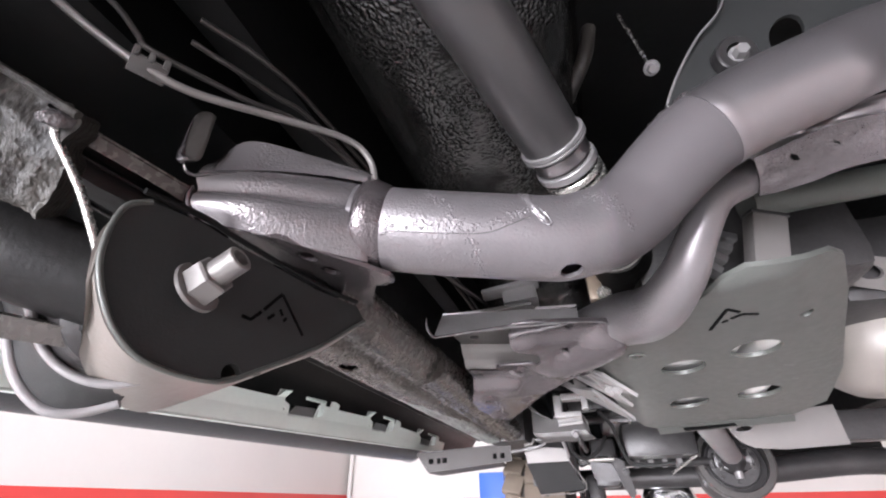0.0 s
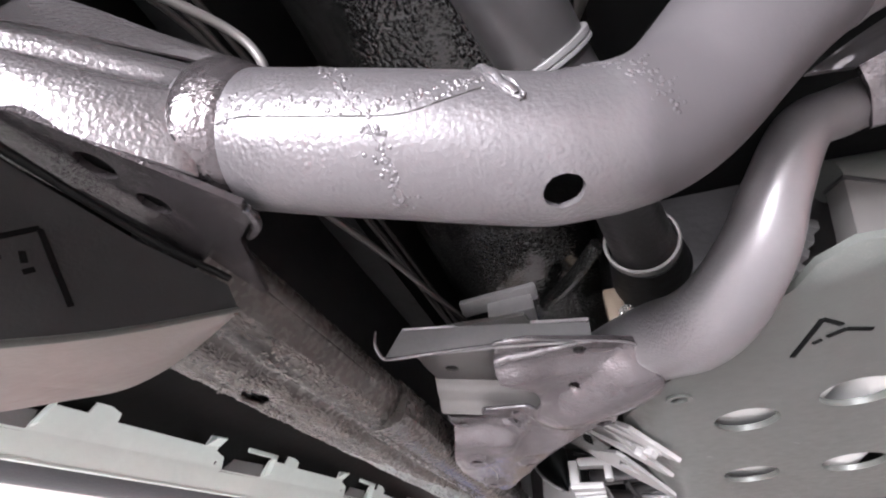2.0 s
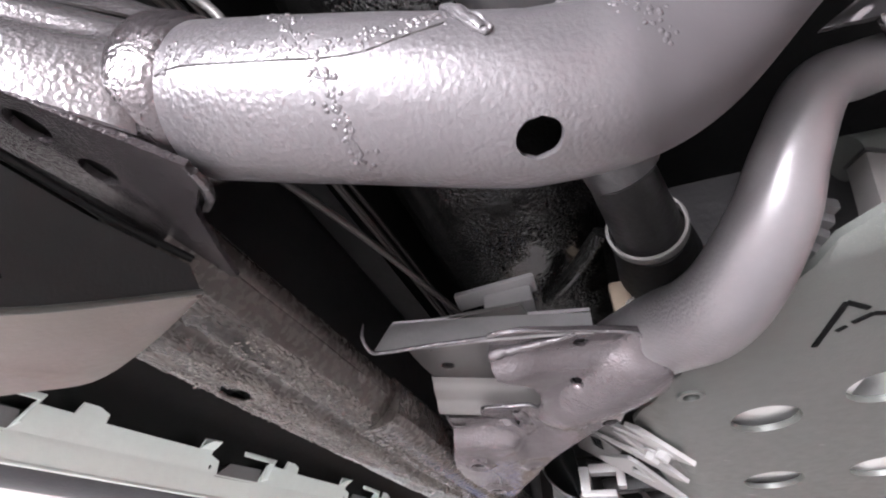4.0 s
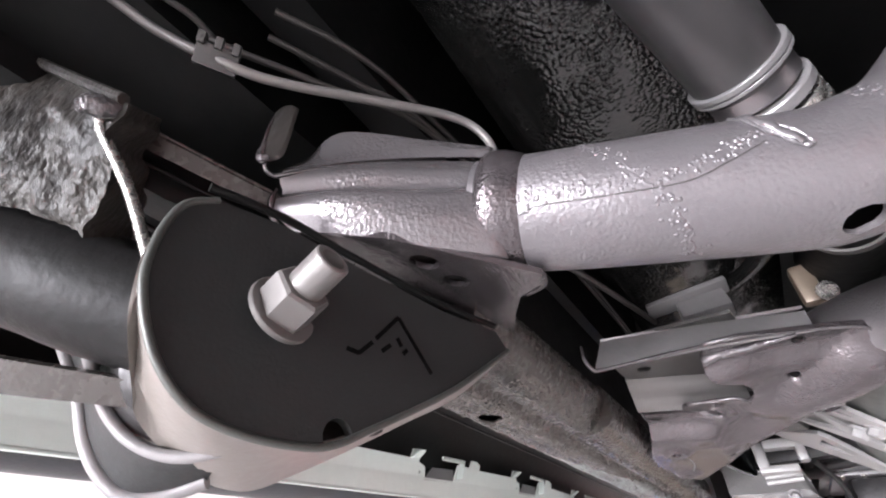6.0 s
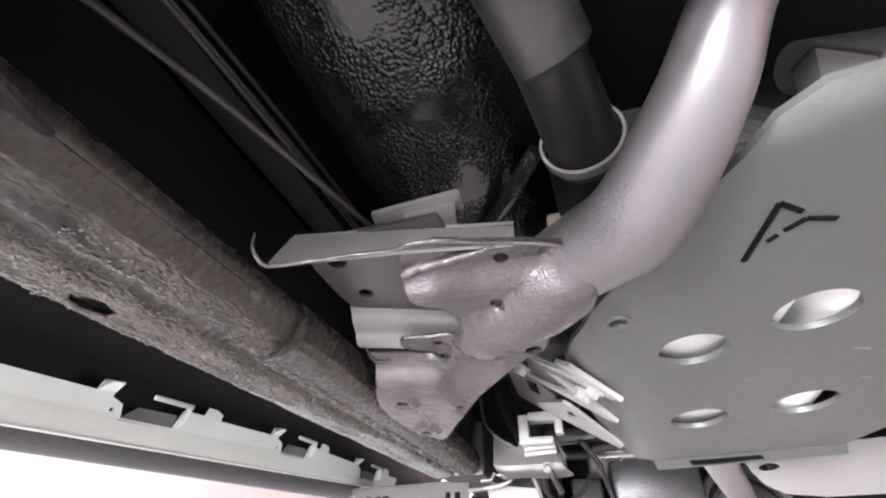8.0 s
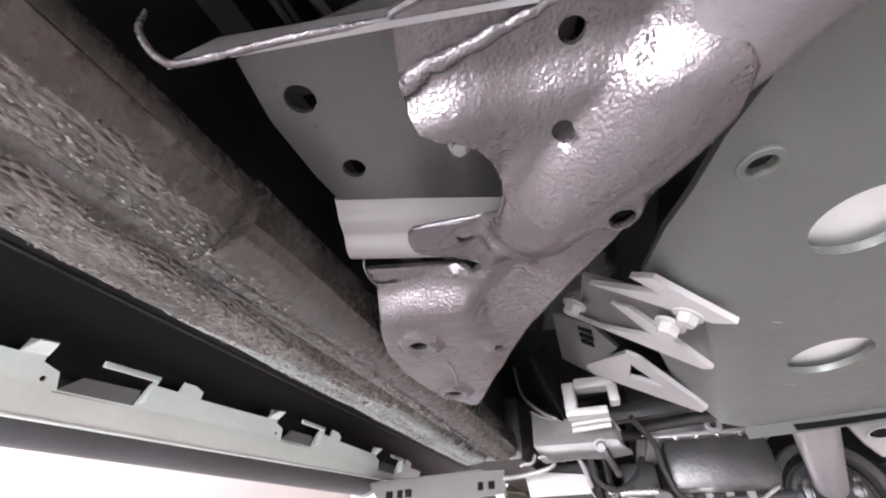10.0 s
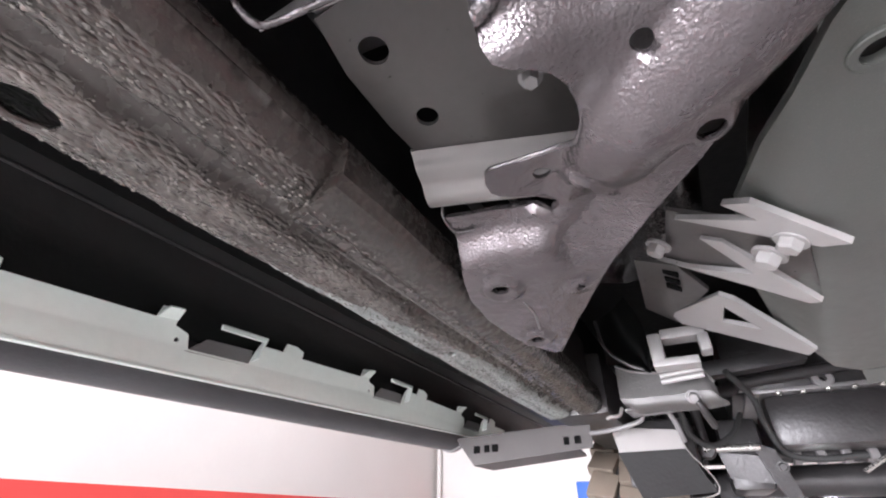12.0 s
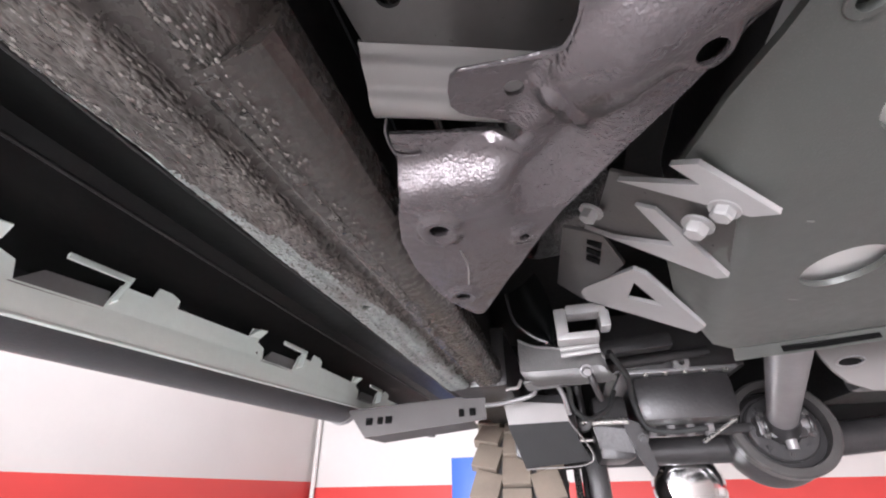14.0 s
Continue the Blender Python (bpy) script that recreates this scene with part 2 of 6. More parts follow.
# ---- mesh helpers ----
def drilled(vf, centre, r, wall=0.004):
    """Cuts a round hole into a tube's skin and gives it a short rim."""
    vs, fs = [Vector(v) for v in vf[0]], list(vf[1])
    c = Vector(centre)
    near = min(range(len(vs)), key=lambda i: (vs[i] - c).length)
    c = vs[near].copy()
    norm = Vector()
    for f in fs:
        if near in f:
            a, b, d = (vs[i] for i in f[:3])
            norm += (b - a).cross(d - a).normalized()
    norm.normalize()
    gone = [f for f in fs if len(f) < 8 and ((sum((vs[i] for i in f), Vector()) / len(f)) - c).length < r]
    gone_set = set(gone)
    keep = [f for f in fs if f not in gone_set]
    cut = {i for f in gone for i in f}
    rim = cut & {i for f in keep for i in f}
    for i in rim:
        d = vs[i] - c
        h = norm * d.dot(norm)
        vs[i] = c + h + (d - h).normalized() * r
    order = sorted(rim, key=lambda i: math.atan2((vs[i] - c).dot(norm.orthogonal().normalized()), (vs[i] - c).dot(norm.cross(norm.orthogonal().normalized()))))
    k = len(vs)
    mid = c - norm * 0.02
    back = -1 if norm.dot(c - Vector(vf[0][0])) == 0 else 1
    vs += [vs[i] - norm * wall for i in order]
    n = len(order)
    keep += [(order[i], order[(i + 1) % n], k + (i + 1) % n, k + i) for i in range(n)]
    return vs, keep


def empty(name, place=(0, 0, 0)):
    ob = new(name)
    ob.location = place
    return ob


def mesh_ob(name, verts, faces, mat, parent=None, label="", smooth=True, angle=40):
    me = bpy.data.meshes.new(name)
    me.from_pydata([tuple(v) for v in verts], [], faces)
    me.materials.append(mat)
    bm = bmesh.new()
    bm.from_mesh(me)
    bmesh.ops.recalc_face_normals(bm, faces=bm.faces)
    lim = radians(angle)
    for f in bm.faces:
        f.smooth = smooth
    for e in bm.edges:
        if len(e.link_faces) == 2 and e.calc_face_angle(0) > lim:
            e.smooth = False
    bm.to_mesh(me)
    bm.free()
    ob = new(name, me)
    if parent:
        ob.parent = parent
        ob.matrix_parent_inverse = Matrix.Translation(parent.matrix_basis.translation).inverted()
    if label:
        tagged(ob, label)
    return ob


def join(*pieces):
    """Several (verts, faces) as one."""
    vs, fs = [], []
    for v, f in pieces:
        k = len(vs)
        vs += [Vector(p) for p in v]
        fs += [tuple(i + k for i in q) for q in f]
    return vs, fs


def curve_pts(pts, steps=6, closed=False):
    """A Catmull-Rom line through the points."""
    P = [Vector(p) for p in pts]
    n, out = len(P), []
    for i in range(n if closed else n - 1):
        if closed:
            a, b, c, d = P[i - 1], P[i], P[(i + 1) % n], P[(i + 2) % n]
        else:
            b, c = P[i], P[i + 1]
            a = P[i - 1] if i else b * 2 - c
            d = P[i + 2] if i + 2 < n else c * 2 - b
        for k in range(steps):
            t = k / steps
            out.append(0.5 * (2 * b + (c - a) * t + (2 * a - 5 * b + 4 * c - d) * t * t + (3 * b - a - 3 * c + d) * t ** 3))
    if not closed:
        out.append(P[-1].copy())
    return out


def sweep(pts, radius, seg=24, steps=6, caps=True, flat=None):
    """A tube along a line; radius: one number or one for each point."""
    rad = [radius] * len(pts) if isinstance(radius, (int, float)) else list(radius)
    P = curve_pts([(*p, ) for p in pts], steps) if len(pts) > 2 else [Vector(p) for p in pts]
    R = [v[0] for v in curve_pts([(r, 0, 0) for r in rad], steps)] if len(pts) > 2 else rad
    verts, faces = [], []
    tan = [(P[min(i + 1, len(P) - 1)] - P[max(i - 1, 0)]).normalized() for i in range(len(P))]
    u = tan[0].orthogonal().normalized()
    for i, p in enumerate(P):
        u = (u - tan[i] * u.dot(tan[i])).normalized()
        w = tan[i].cross(u)
        for k in range(seg):
            a = 2 * math.pi * k / seg
            verts.append(p + (u * math.cos(a) + w * math.sin(a)) * R[i])
    for i in range(len(P) - 1):
        for k in range(seg):
            j = (k + 1) % seg
            faces.append((i * seg + k, i * seg + j, (i + 1) * seg + j, (i + 1) * seg + k))
    if caps:
        faces.append(tuple(range(seg))[::-1])
        faces.append(tuple((len(P) - 1) * seg + k for k in range(seg)))
    return verts, faces


def ring(a, b, r_out, r_in, seg=32):
    """A sleeve from a to b with a bore."""
    a, b = Vector(a), Vector(b)
    t = (b - a).normalized()
    u = t.orthogonal().normalized()
    w = t.cross(u)
    verts, faces = [], []
    c = min(0.12 * (b - a).length, 0.25 * (r_out - r_in))
    loops = [(a, r_in), (a, r_out - c), (a + t * c, r_out), (b - t * c, r_out), (b, r_out - c), (b, r_in)]
    for p, r in loops:
        for k in range(seg):
            g = 2 * math.pi * k / seg
            verts.append(p + (u * math.cos(g) + w * math.sin(g)) * r)
    m = len(loops)
    for i in range(m):
        for k in range(seg):
            j = (k + 1) % seg
            i2 = (i + 1) % m
            faces.append((i * seg + k, i * seg + j, i2 * seg + j, i2 * seg + k))
    return verts, faces


def prism(profile, y0, y1, steps=1, wobble=None):
    """A profile of (x, z) drawn along y."""
    n = len(profile)
    verts, faces = [], []
    for s in range(steps + 1):
        y = y0 + (y1 - y0) * s / steps
        for k, (x, z) in enumerate(profile):
            d = wobble(k, y) if wobble else (0, 0)
            verts.append(Vector((x + d[0], y, z + d[1])))
    for s in range(steps):
        for k in range(n):
            j = (k + 1) % n
            faces.append((s * n + k, s * n + j, (s + 1) * n + j, (s + 1) * n + k))
    faces.append(tuple(range(n)))
    faces.append(tuple(steps * n + k for k in range(n))[::-1])
    return verts, faces


def rbox(lo, hi, b=0.004, m=None):
    """A box with bevelled edges."""
    bm = bmesh.new()
    bmesh.ops.create_cube(bm, size=1)
    lo, hi = Vector(lo), Vector(hi)
    for v in bm.verts:
        v.co = Vector(((lo[i] + hi[i]) / 2 + v.co[i] * (hi[i] - lo[i]) for i in range(3)))
    bmesh.ops.bevel(bm, geom=list(bm.edges), offset=b, segments=2, affect="EDGES", profile=0.6)
    bm.verts.index_update()
    vs, fs = [v.co.copy() for v in bm.verts], [tuple(v.index for v in f.verts) for f in bm.faces]
    bm.free()
    if m is not None:
        vs = [m @ v for v in vs]
    return vs, fs


def inside(p, poly):
    hit = False
    for i in range(len(poly)):
        a, b = poly[i - 1], poly[i]
        if (a[1] > p[1]) != (b[1] > p[1]) and p[0] < (b[0] - a[0]) * (p[1] - a[1]) / (b[1] - a[1]) + a[0]:
            hit = not hit
    return hit


def sheet2(outline, holes=(), grid=0.01):
    """Triangles of a flat outline with holes, with inner points."""
    from mathutils import geometry
    verts = [Vector(p) for p in outline]
    edges = [(i, (i + 1) % len(outline)) for i in range(len(outline))]
    for h in holes:
        k = len(verts)
        verts += [Vector(p) for p in h]
        edges += [(k + i, k + (i + 1) % len(h)) for i in range(len(h))]
    xs, ys = [p[0] for p in outline], [p[1] for p in outline]
    rnd = random.Random(3)
    if grid:
        nx, ny = int((max(xs) - min(xs)) / grid), int((max(ys) - min(ys)) / grid)
        for i in range(1, nx + 1):
            for j in range(1, ny + 1):
                p = Vector((min(xs) + i * grid + rnd.uniform(-.1, .1) * grid, min(ys) + j * grid + rnd.uniform(-.1, .1) * grid))
                near = min((p - v).length for v in verts[:len(edges)])
                if near > grid * 0.45 and inside(p, outline) and not any(inside(p, h) for h in holes):
                    verts.append(p)
    v2, e2, f2, *_ = geometry.delaunay_2d_cdt(verts, edges, [], 0, 1e-7)
    keep = []
    for f in f2:
        c = sum((v2[i] for i in f), Vector((0, 0))) / len(f)
        if inside(c, outline) and not any(inside(c, h) for h in holes):
            keep.append(tuple(f))
    return v2, keep


def thicken(verts, faces, lift):
    """Adds a second side at lift(i) from each vertex, and the rims."""
    n = len(verts)
    edges = {}
    for f in faces:
        for i in range(len(f)):
            a, b = f[i], f[(i + 1) % len(f)]
            edges[(a, b)] = edges.get((a, b), 0) + 1
    out = list(verts) + [verts[i] + lift(i) for i in range(n)]
    fs = list(faces) + [tuple(i + n for i in f[::-1]) for f in faces]
    for (a, b) in edges:
        if (b, a) not in edges:
            fs.append((b, a, a + n, b + n))
    return out, fs


def circle(c, r, n=18, ry=None, turn=0):
    ry = ry or r
    ct, st = math.cos(turn), math.sin(turn)
    return [(c[0] + r * math.cos(a) * ct - ry * math.sin(a) * st, c[1] + r * math.cos(a) * st + ry * math.sin(a) * ct)
            for a in (2 * math.pi * k / n for k in range(n))]


def plate(points, thick, holes=(), grid=0, away=(0, 0, 1), up=None):
    """A flat plate through points in space, with round holes (place, radius[, second radius]); it thickens towards away."""
    P = [Vector(p) for p in points]
    o = sum(P, Vector()) / len(P)
    n = Vector()
    for i in range(len(P)):
        n += (P[i - 1] - o).cross(P[i] - o)
    n.normalize()
    if n.dot(Vector(away)) < 0:
        n = -n
    u = (Vector(up) if up else P[1] - P[0])
    u = (u - n * u.dot(n)).normalized()
    w = n.cross(u)
    flat = lambda p: ((Vector(p) - o).dot(u), (Vector(p) - o).dot(w))
    hs = [circle(flat(h[0]), h[1], 18, h[2] if len(h) > 2 else None) for h in holes]
    v2, fs = sheet2([flat(p) for p in P], hs, grid)
    vs = [o + u * v[0] + w * v[1] for v in v2]
    return thicken(vs, fs, lambda i: n * thick)


def field(outline, height, thick, holes=(), grid=0.008):
    """A pressed sheet: an outline in x and y at the height z(x, y), thickened upwards."""
    v2, fs = sheet2(outline, [circle(h[0], *h[1:]) for h in holes], grid)
    vs = [Vector((v[0], v[1], height(v[0], v[1]))) for v in v2]
    return thicken(vs, fs, lambda i: Vector((0, 0, thick)))


def patch(rows, thick, nu=5, nv=5, away=(0, 0, 1)):
    """A smooth sheet through a net of points, thickened towards away."""
    A = [curve_pts(r, nu) for r in rows]
    cols = [curve_pts([A[i][k] for i in range(len(A))], nv) for k in range(len(A[0]))]
    m, n = len(cols), len(cols[0])
    vs = [cols[i][j] for i in range(m) for j in range(n)]
    fs = [(i * n + j, (i + 1) * n + j, (i + 1) * n + j + 1, i * n + j + 1) for i in range(m - 1) for j in range(n - 1)]
    return thicken(vs, fs, lambda i: Vector(away).normalized() * thick)


def rippled(vf, size, scale):
    """The same sheet with dents and waves beaten into it."""
    return [v + Vector((0.3, 0.7, 0.7)) * size * (noise.noise(Vector((v.x * scale[0], v.y * scale[1], v.z * scale[2]))) + 0.5 * noise.noise(Vector((v.x * scale[0] * 2.3 + 7, v.y * scale[1] * 2.3, v.z * scale[2] * 2.3)))) for v in map(Vector, vf[0])], vf[1]


def hexhead(c, axis, r, h, washer=1.35):
    """A hexagonal head with its washer; axis points out of the seat."""
    c, t = Vector(c), Vector(axis).normalized()
    u = t.orthogonal().normalized()
    w = t.cross(u)
    vs, fs = [], []
    for p, q, n in ((c, r * 0.98, 6), (c + t * h * 0.85, r * 0.98, 6), (c + t * h, r * 0.82, 6)):
        vs += [p + (u * math.cos(2 * math.pi * k / 6) + w * math.sin(2 * math.pi * k / 6)) * q for k in range(6)]
    for i in range(2):
        fs += [(i * 6 + k, i * 6 + (k + 1) % 6, i * 6 + 6 + (k + 1) % 6, i * 6 + 6 + k) for k in range(6)]
    fs.append(tuple(range(12, 18)))
    return join((vs, fs), sweep([c - t * h * 0.15, c + t * h * 0.12], r * washer, 20))


def thing(name, vf, mat, label, category, group="", kind="", angle=40):
    ob = mesh_ob(name, *vf, mat, None, "", True, angle)
    return tagged(ob, label, category, group, kind)


def part(name, vf, mat, parent, label="", angle=40):
    return mesh_ob(name, *vf, mat, parent, label, True, angle)

# ---- the workshop ----
def structure(name, vf, mat, label, cat):
    return thing(name, vf, mat, label, cat, kind="structure")


X0, X1, Y0, Y1, ZC, BAND = -4.2, 6.0, -6.0, 7.5, 4.6, 1.735
structure("floor", rbox((X0, Y0, -0.2), (X1, Y1, 0), 0.002), CONC, "sealed grey concrete workshop floor", "floor")
structure("ceiling", rbox((X0, Y0, ZC), (X1, Y1, ZC + 0.15), 0.002), WHITE, "plain white workshop ceiling", "ceiling")
for nm, lo, hi in (("front", (X0 - 0.2, Y1), (X1 + 0.2, Y1 + 0.2)), ("left", (X0 - 0.2, Y0), (X0, Y1)), ("right", (X1, Y0), (X1 + 0.2, Y1))):
    structure("wall_" + nm, rbox((*lo, 0), (*hi, ZC), 0.002), WHITE, "white painted workshop wall with a red stripe", "wall")
for nm, lo, hi in (("front", (X0 + 0.004, Y1 - 0.004), (X1 - 0.004, Y1 + 0.05)), ("left", (X0 - 0.05, Y0), (X0 + 0.004, Y1 - 0.004)), ("right", (X1 - 0.004, Y0), (X1 + 0.05, Y1 - 0.004))):
    structure("trim_" + nm, rbox((*lo, BAND - 0.5), (*hi, BAND - (0.08 if nm == "front" else 0.0)), 0.001), RED, "glossy red painted stripe on the wall", "wall stripe")
structure("wall_back", join(rbox((X0, Y0 - 0.2, 0), (-4.0, Y0, ZC), 0.002), rbox((-0.2, Y0 - 0.2, 0), (X1, Y0, ZC), 0.002),
                            rbox((-4.0, Y0 - 0.2, 3.6), (-0.2, Y0, ZC), 0.002)), WHITE, "white rear wall with a wide open roller door", "wall")
corner = structure("conduit", sweep([(-4.12, 7.42, 0.0), (-4.12, 7.42, ZC)], 0.035, 12), WHITE, "white painted conduit pipe in the wall corner", "pipe")
for lx, ly in LAMPS:
    lamp = tagged(empty("ceiling_light", (lx, ly, 4.38)), "white fluorescent tube fitting under the ceiling", "ceiling light", "ceiling tubes")
    part("housing", rbox((lx - 0.27, ly - 1.22, 4.32), (lx + 0.27, ly + 1.22, 4.6), 0.01), WHITE, lamp)

post = tagged(empty("lift_post", (-1.42, 6.5, 0)), "tall blue painted steel vehicle lift column", "lift post")
part("column", rbox((-1.59, 6.38, 0.01), (-1.25, 6.62, 1.94), 0.01), BLUE, post)
part("base_plate", rbox((-1.72, 6.2, 0), (-1.1, 6.8, 0.02), 0.004), BLUE, post)

def ease(a, b, v):
    s = max(0.0, min(1.0, (v - a) / (b - a)))
    return s * s * (3 - 2 * s)


# ---- body floor above ----
floor_pan = tagged(empty("body_floor", (0.2, 0.5, 2.0)), "black coated underbody floor panel of the vehicle", "floor panel")
part("panel", rbox((-0.62, -1.6, 2.16), (1.25, 2.6, 2.22), 0.005), BLACK, floor_pan)
SIDE = [(-0.335, 2.16), (-0.34, 1.93), (-0.40, 1.875), (-0.46, 1.865), (-0.475, 1.852), (-0.49, 1.865), (-0.55, 1.858), (-0.565, 1.845),
        (-0.58, 1.858), (-0.60, 1.83), (-0.612, 1.80), (-0.618, 1.745), (-0.64, 1.745), (-0.66, 2.16)]
part("rocker_inner", prism(SIDE, -1.6, 2.3, 4), ROCK, floor_pan, "black ribbed inner rocker panel", 25)
for rx, rz in ((-0.475, 1.851), (-0.565, 1.844)):
    part("rocker_seam", sweep([(rx, -1.5, rz), (rx, 2.25, rz)], 0.0024, 8), DARKM, floor_pan)
part("tunnel_side", prism([(-0.25, 2.16), (-0.20, 1.995), (-0.165, 1.945), (-0.11, 1.93), (-0.03, 1.935), (0.03, 1.96), (0.07, 2.16)], -1.2, 1.25, 4),
     BLACKG, floor_pan, "bumpy glossy black tunnel coating", 60)
part("right_side", rbox((0.75, -1.6, 1.80), (1.25, 2.4, 2.17), 0.02), BLACK, floor_pan)
part("rear_floor", rbox((-0.6, -1.6, 1.99), (1.2, -0.75, 2.17), 0.02), BLACK, floor_pan)
part("floor_rib", prism([(-0.335, 2.165), (-0.315, 1.985), (-0.27, 1.985), (-0.24, 2.165)], -1.0, 1.2), BLACK, floor_pan)

# ---- frame rail ----
rail = tagged(empty("frame_rail", (-0.26, 0.6, 1.74)), "boxed steel chassis rail under gritty brown-grey coating", "frame rail")
rn = lambda k, y: (0.0012 * noise.noise(Vector((k * 3.1, y * 9, 0))), 0.0015 * noise.noise(Vector((k * 5.7, y * 11, 4))))
RX = [(-0.331, 1.745), (-0.328, 1.735), (-0.322, 1.7305), (-0.310, 1.7315), (-0.307, 1.7345), (-0.304, 1.7325), (-0.292, 1.733), (-0.285, 1.735), (-0.279, 1.747), (-0.262, 1.7485), (-0.256, 1.739),
      (-0.249, 1.736), (-0.240, 1.742), (-0.230, 1.752), (-0.222, 1.768)]


def rail_z(x, y):
    z = float(np.interp(x, [p[0] for p in RX], [p[1] for p in RX]))
    grit = 0.45 + 0.55 * noise.noise(Vector((x * 30, y * 9, 7)))
    rough = 0.35 if x < -0.306 else 1.0 if x < -0.281 or -0.259 < x < -0.234 else 0.15
    z -= 0.0075 * rough * grit * max(-0.05, noise.noise(Vector((x * 230, y * 75 + x * 60, 1)))) + 0.0030 * rough * noise.noise(Vector((x * 330, y * 150, 5)))
    return z + 0.0012 * noise.noise(Vector((x * 70, y * 22, 3)))


edge = [(RX[0][0], 0.33 + 1.06 * k / 40) for k in range(41)]
ends = [(p[0], 1.39) for p in RX[1:-1]]
back = [(RX[-1][0], 1.39 - 1.06 * k / 40) for k in range(41)]
start = [(p[0], 0.33) for p in RX[-2:0:-1]]
skin = part("bottom_skin", field(edge + ends + back + start, rail_z, 0.004, [((-0.306, 0.492), 0.0175, 20, 0.0115, 1.57), ((-0.262, 1.083), 0.009, 12, 0.006, 1.57), ((-0.30, 0.93), 0.005, 10)], 0.0034), RAILM, rail, "", 180)
skin.data.materials.append(RAILO)
skin.data.materials.append(RAILF)
for f in skin.data.polygons:
    x, y = f.center.x + 0.004 * noise.noise(Vector((0, f.center.y * 30, 0))), f.center.y
    f.material_index = 1 if x < -0.328 + 0.046 * ease(0.55, 1.05, y) else 2 if -0.281 < x < -0.260 or x > -0.232 else 0
# raised grit; its pale colour stands in for glints on the beads
grains = random.Random(31)
pieces = []
for band, (x0, x1, n) in enumerate(((-0.327, -0.282, 1500), (-0.260, -0.236, 900))):
    for _ in range(n):
        gx, gy = grains.uniform(x0, x1), 0.42 + 0.75 * grains.random() ** 1.3
        if noise.noise(Vector((gx * 60, gy * 14, 5 + band))) < -0.12 or math.hypot((gx + 0.306) * 1.3, gy - 0.492) < 0.022:
            continue
        r = grains.uniform(0.0005, 0.0014)
        gz = (rail_z(gx, gy) if band == 0 or gy < 0.62 else 1.7345) - 0.0002
        a0 = grains.uniform(0, 2)
        vs = [Vector((gx + r * math.cos(a0 + k * math.pi / 2), gy + 1.5 * r * math.sin(a0 + k * math.pi / 2), gz)) for k in range(4)] + [Vector((gx, gy - 0.2 * r, gz - r * grains.uniform(0.5, 1.1)))]
        pieces.append((vs, [(k, (k + 1) % 4, 4) for k in range(4)]))
grit_vs, grit_fs = [], []
for vs, fs in pieces:
    k = len(grit_vs)
    grit_vs += vs
    grit_fs += [tuple(q + k for q in f) for f in fs]
tagged(part("loose_grit", (grit_vs, grit_fs), RAILG, rail, "pale specks of grit in the coating", 180), kind="stuff")
part("inner_wall", prism([(-0.2222, 1.7685), (-0.2195, 1.774), (-0.2205, 1.784), (-0.226, 1.790), (-0.230, 1.79), (-0.229, 1.782), (-0.228, 1.772)], 0.33, 1.39, 26, rn), RAILF, rail)
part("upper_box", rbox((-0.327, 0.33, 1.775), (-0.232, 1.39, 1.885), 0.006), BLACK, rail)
part("outer_wall", prism([(-0.3315, 1.744), (-0.328, 1.744), (-0.327, 1.83), (-0.331, 1.83)], 0.33, 1.39, 2), RAILO, rail)
part("front_rail", rbox((-0.325, 1.395, 1.735), (-0.205, 2.75, 1.86), 0.012), DARKM, rail, "dark front length of the rail")
part("inner_sleeve", prism([(-0.264, 1.7385), (-0.258, 1.734), (-0.231, 1.7375), (-0.220, 1.744), (-0.215, 1.752), (-0.2142, 1.77), (-0.217, 1.784),
                            (-0.223, 1.792), (-0.227, 1.792), (-0.226, 1.765), (-0.262, 1.752)], 0.625, 1.385, 20, rn), RAILF, rail, "smoother brown sleeve over the rail", 28)
part("sleeve_grit", field([(-0.2605, 0.63), (-0.2605, 1.38), (-0.249, 1.38), (-0.247, 0.63)], lambda x, y: 1.7355 + 0.06 * abs(x + 0.256) - 0.009 * max(0.0, noise.noise(Vector((x * 140, y * 90, 9)))) + 0.002 * noise.noise(Vector((x * 350, y * 200, 2))), 0.003, (), 0.0032), RAILM, rail, "gritty beaded edge of the sleeve", 180)
part("rear_rail", prism([(-0.380, 1.805), (-0.370, 1.793), (-0.333, 1.790), (-0.323, 1.797), (-0.320, 1.813), (-0.375, 1.823)], -0.9, 0.34, 8), ROCK, rail, "glossy black rear rail section")
STRIPS = (([(-0.36, -0.03, 1.817), (-0.306, 0.102, 1.800), (-0.275, 0.190, 1.790)], [(-0.365, -0.03, 1.805), (-0.311, 0.102, 1.790), (-0.280, 0.193, 1.780)], RAILF, "glossy brown-grey coated flange"),
          ([(-0.36, -0.02, 1.800), (-0.312, 0.105, 1.782), (-0.274, 0.210, 1.768)], [(-0.362, -0.02, 1.785), (-0.314, 0.105, 1.768), (-0.276, 0.212, 1.755)], ROCK, "glossy black coated flange"))
for upper, lower, mt, words in STRIPS:
    middle = [(Vector(p) + Vector(q)) / 2 + Vector((0.002, 0.002, 0.002)) for p, q in zip(upper, lower)]
    part("rear_flange", rippled(patch([upper, middle, lower], 0.003, 14, 3, (0.3, 1, 0.3)), 0.0011, (60, 60, 60)), mt, rail, words)
    part("flange_lip", sweep([Vector(p) + Vector((0, -0.001, 0)) for p in upper], 0.0013, 8, 8), mt, rail)

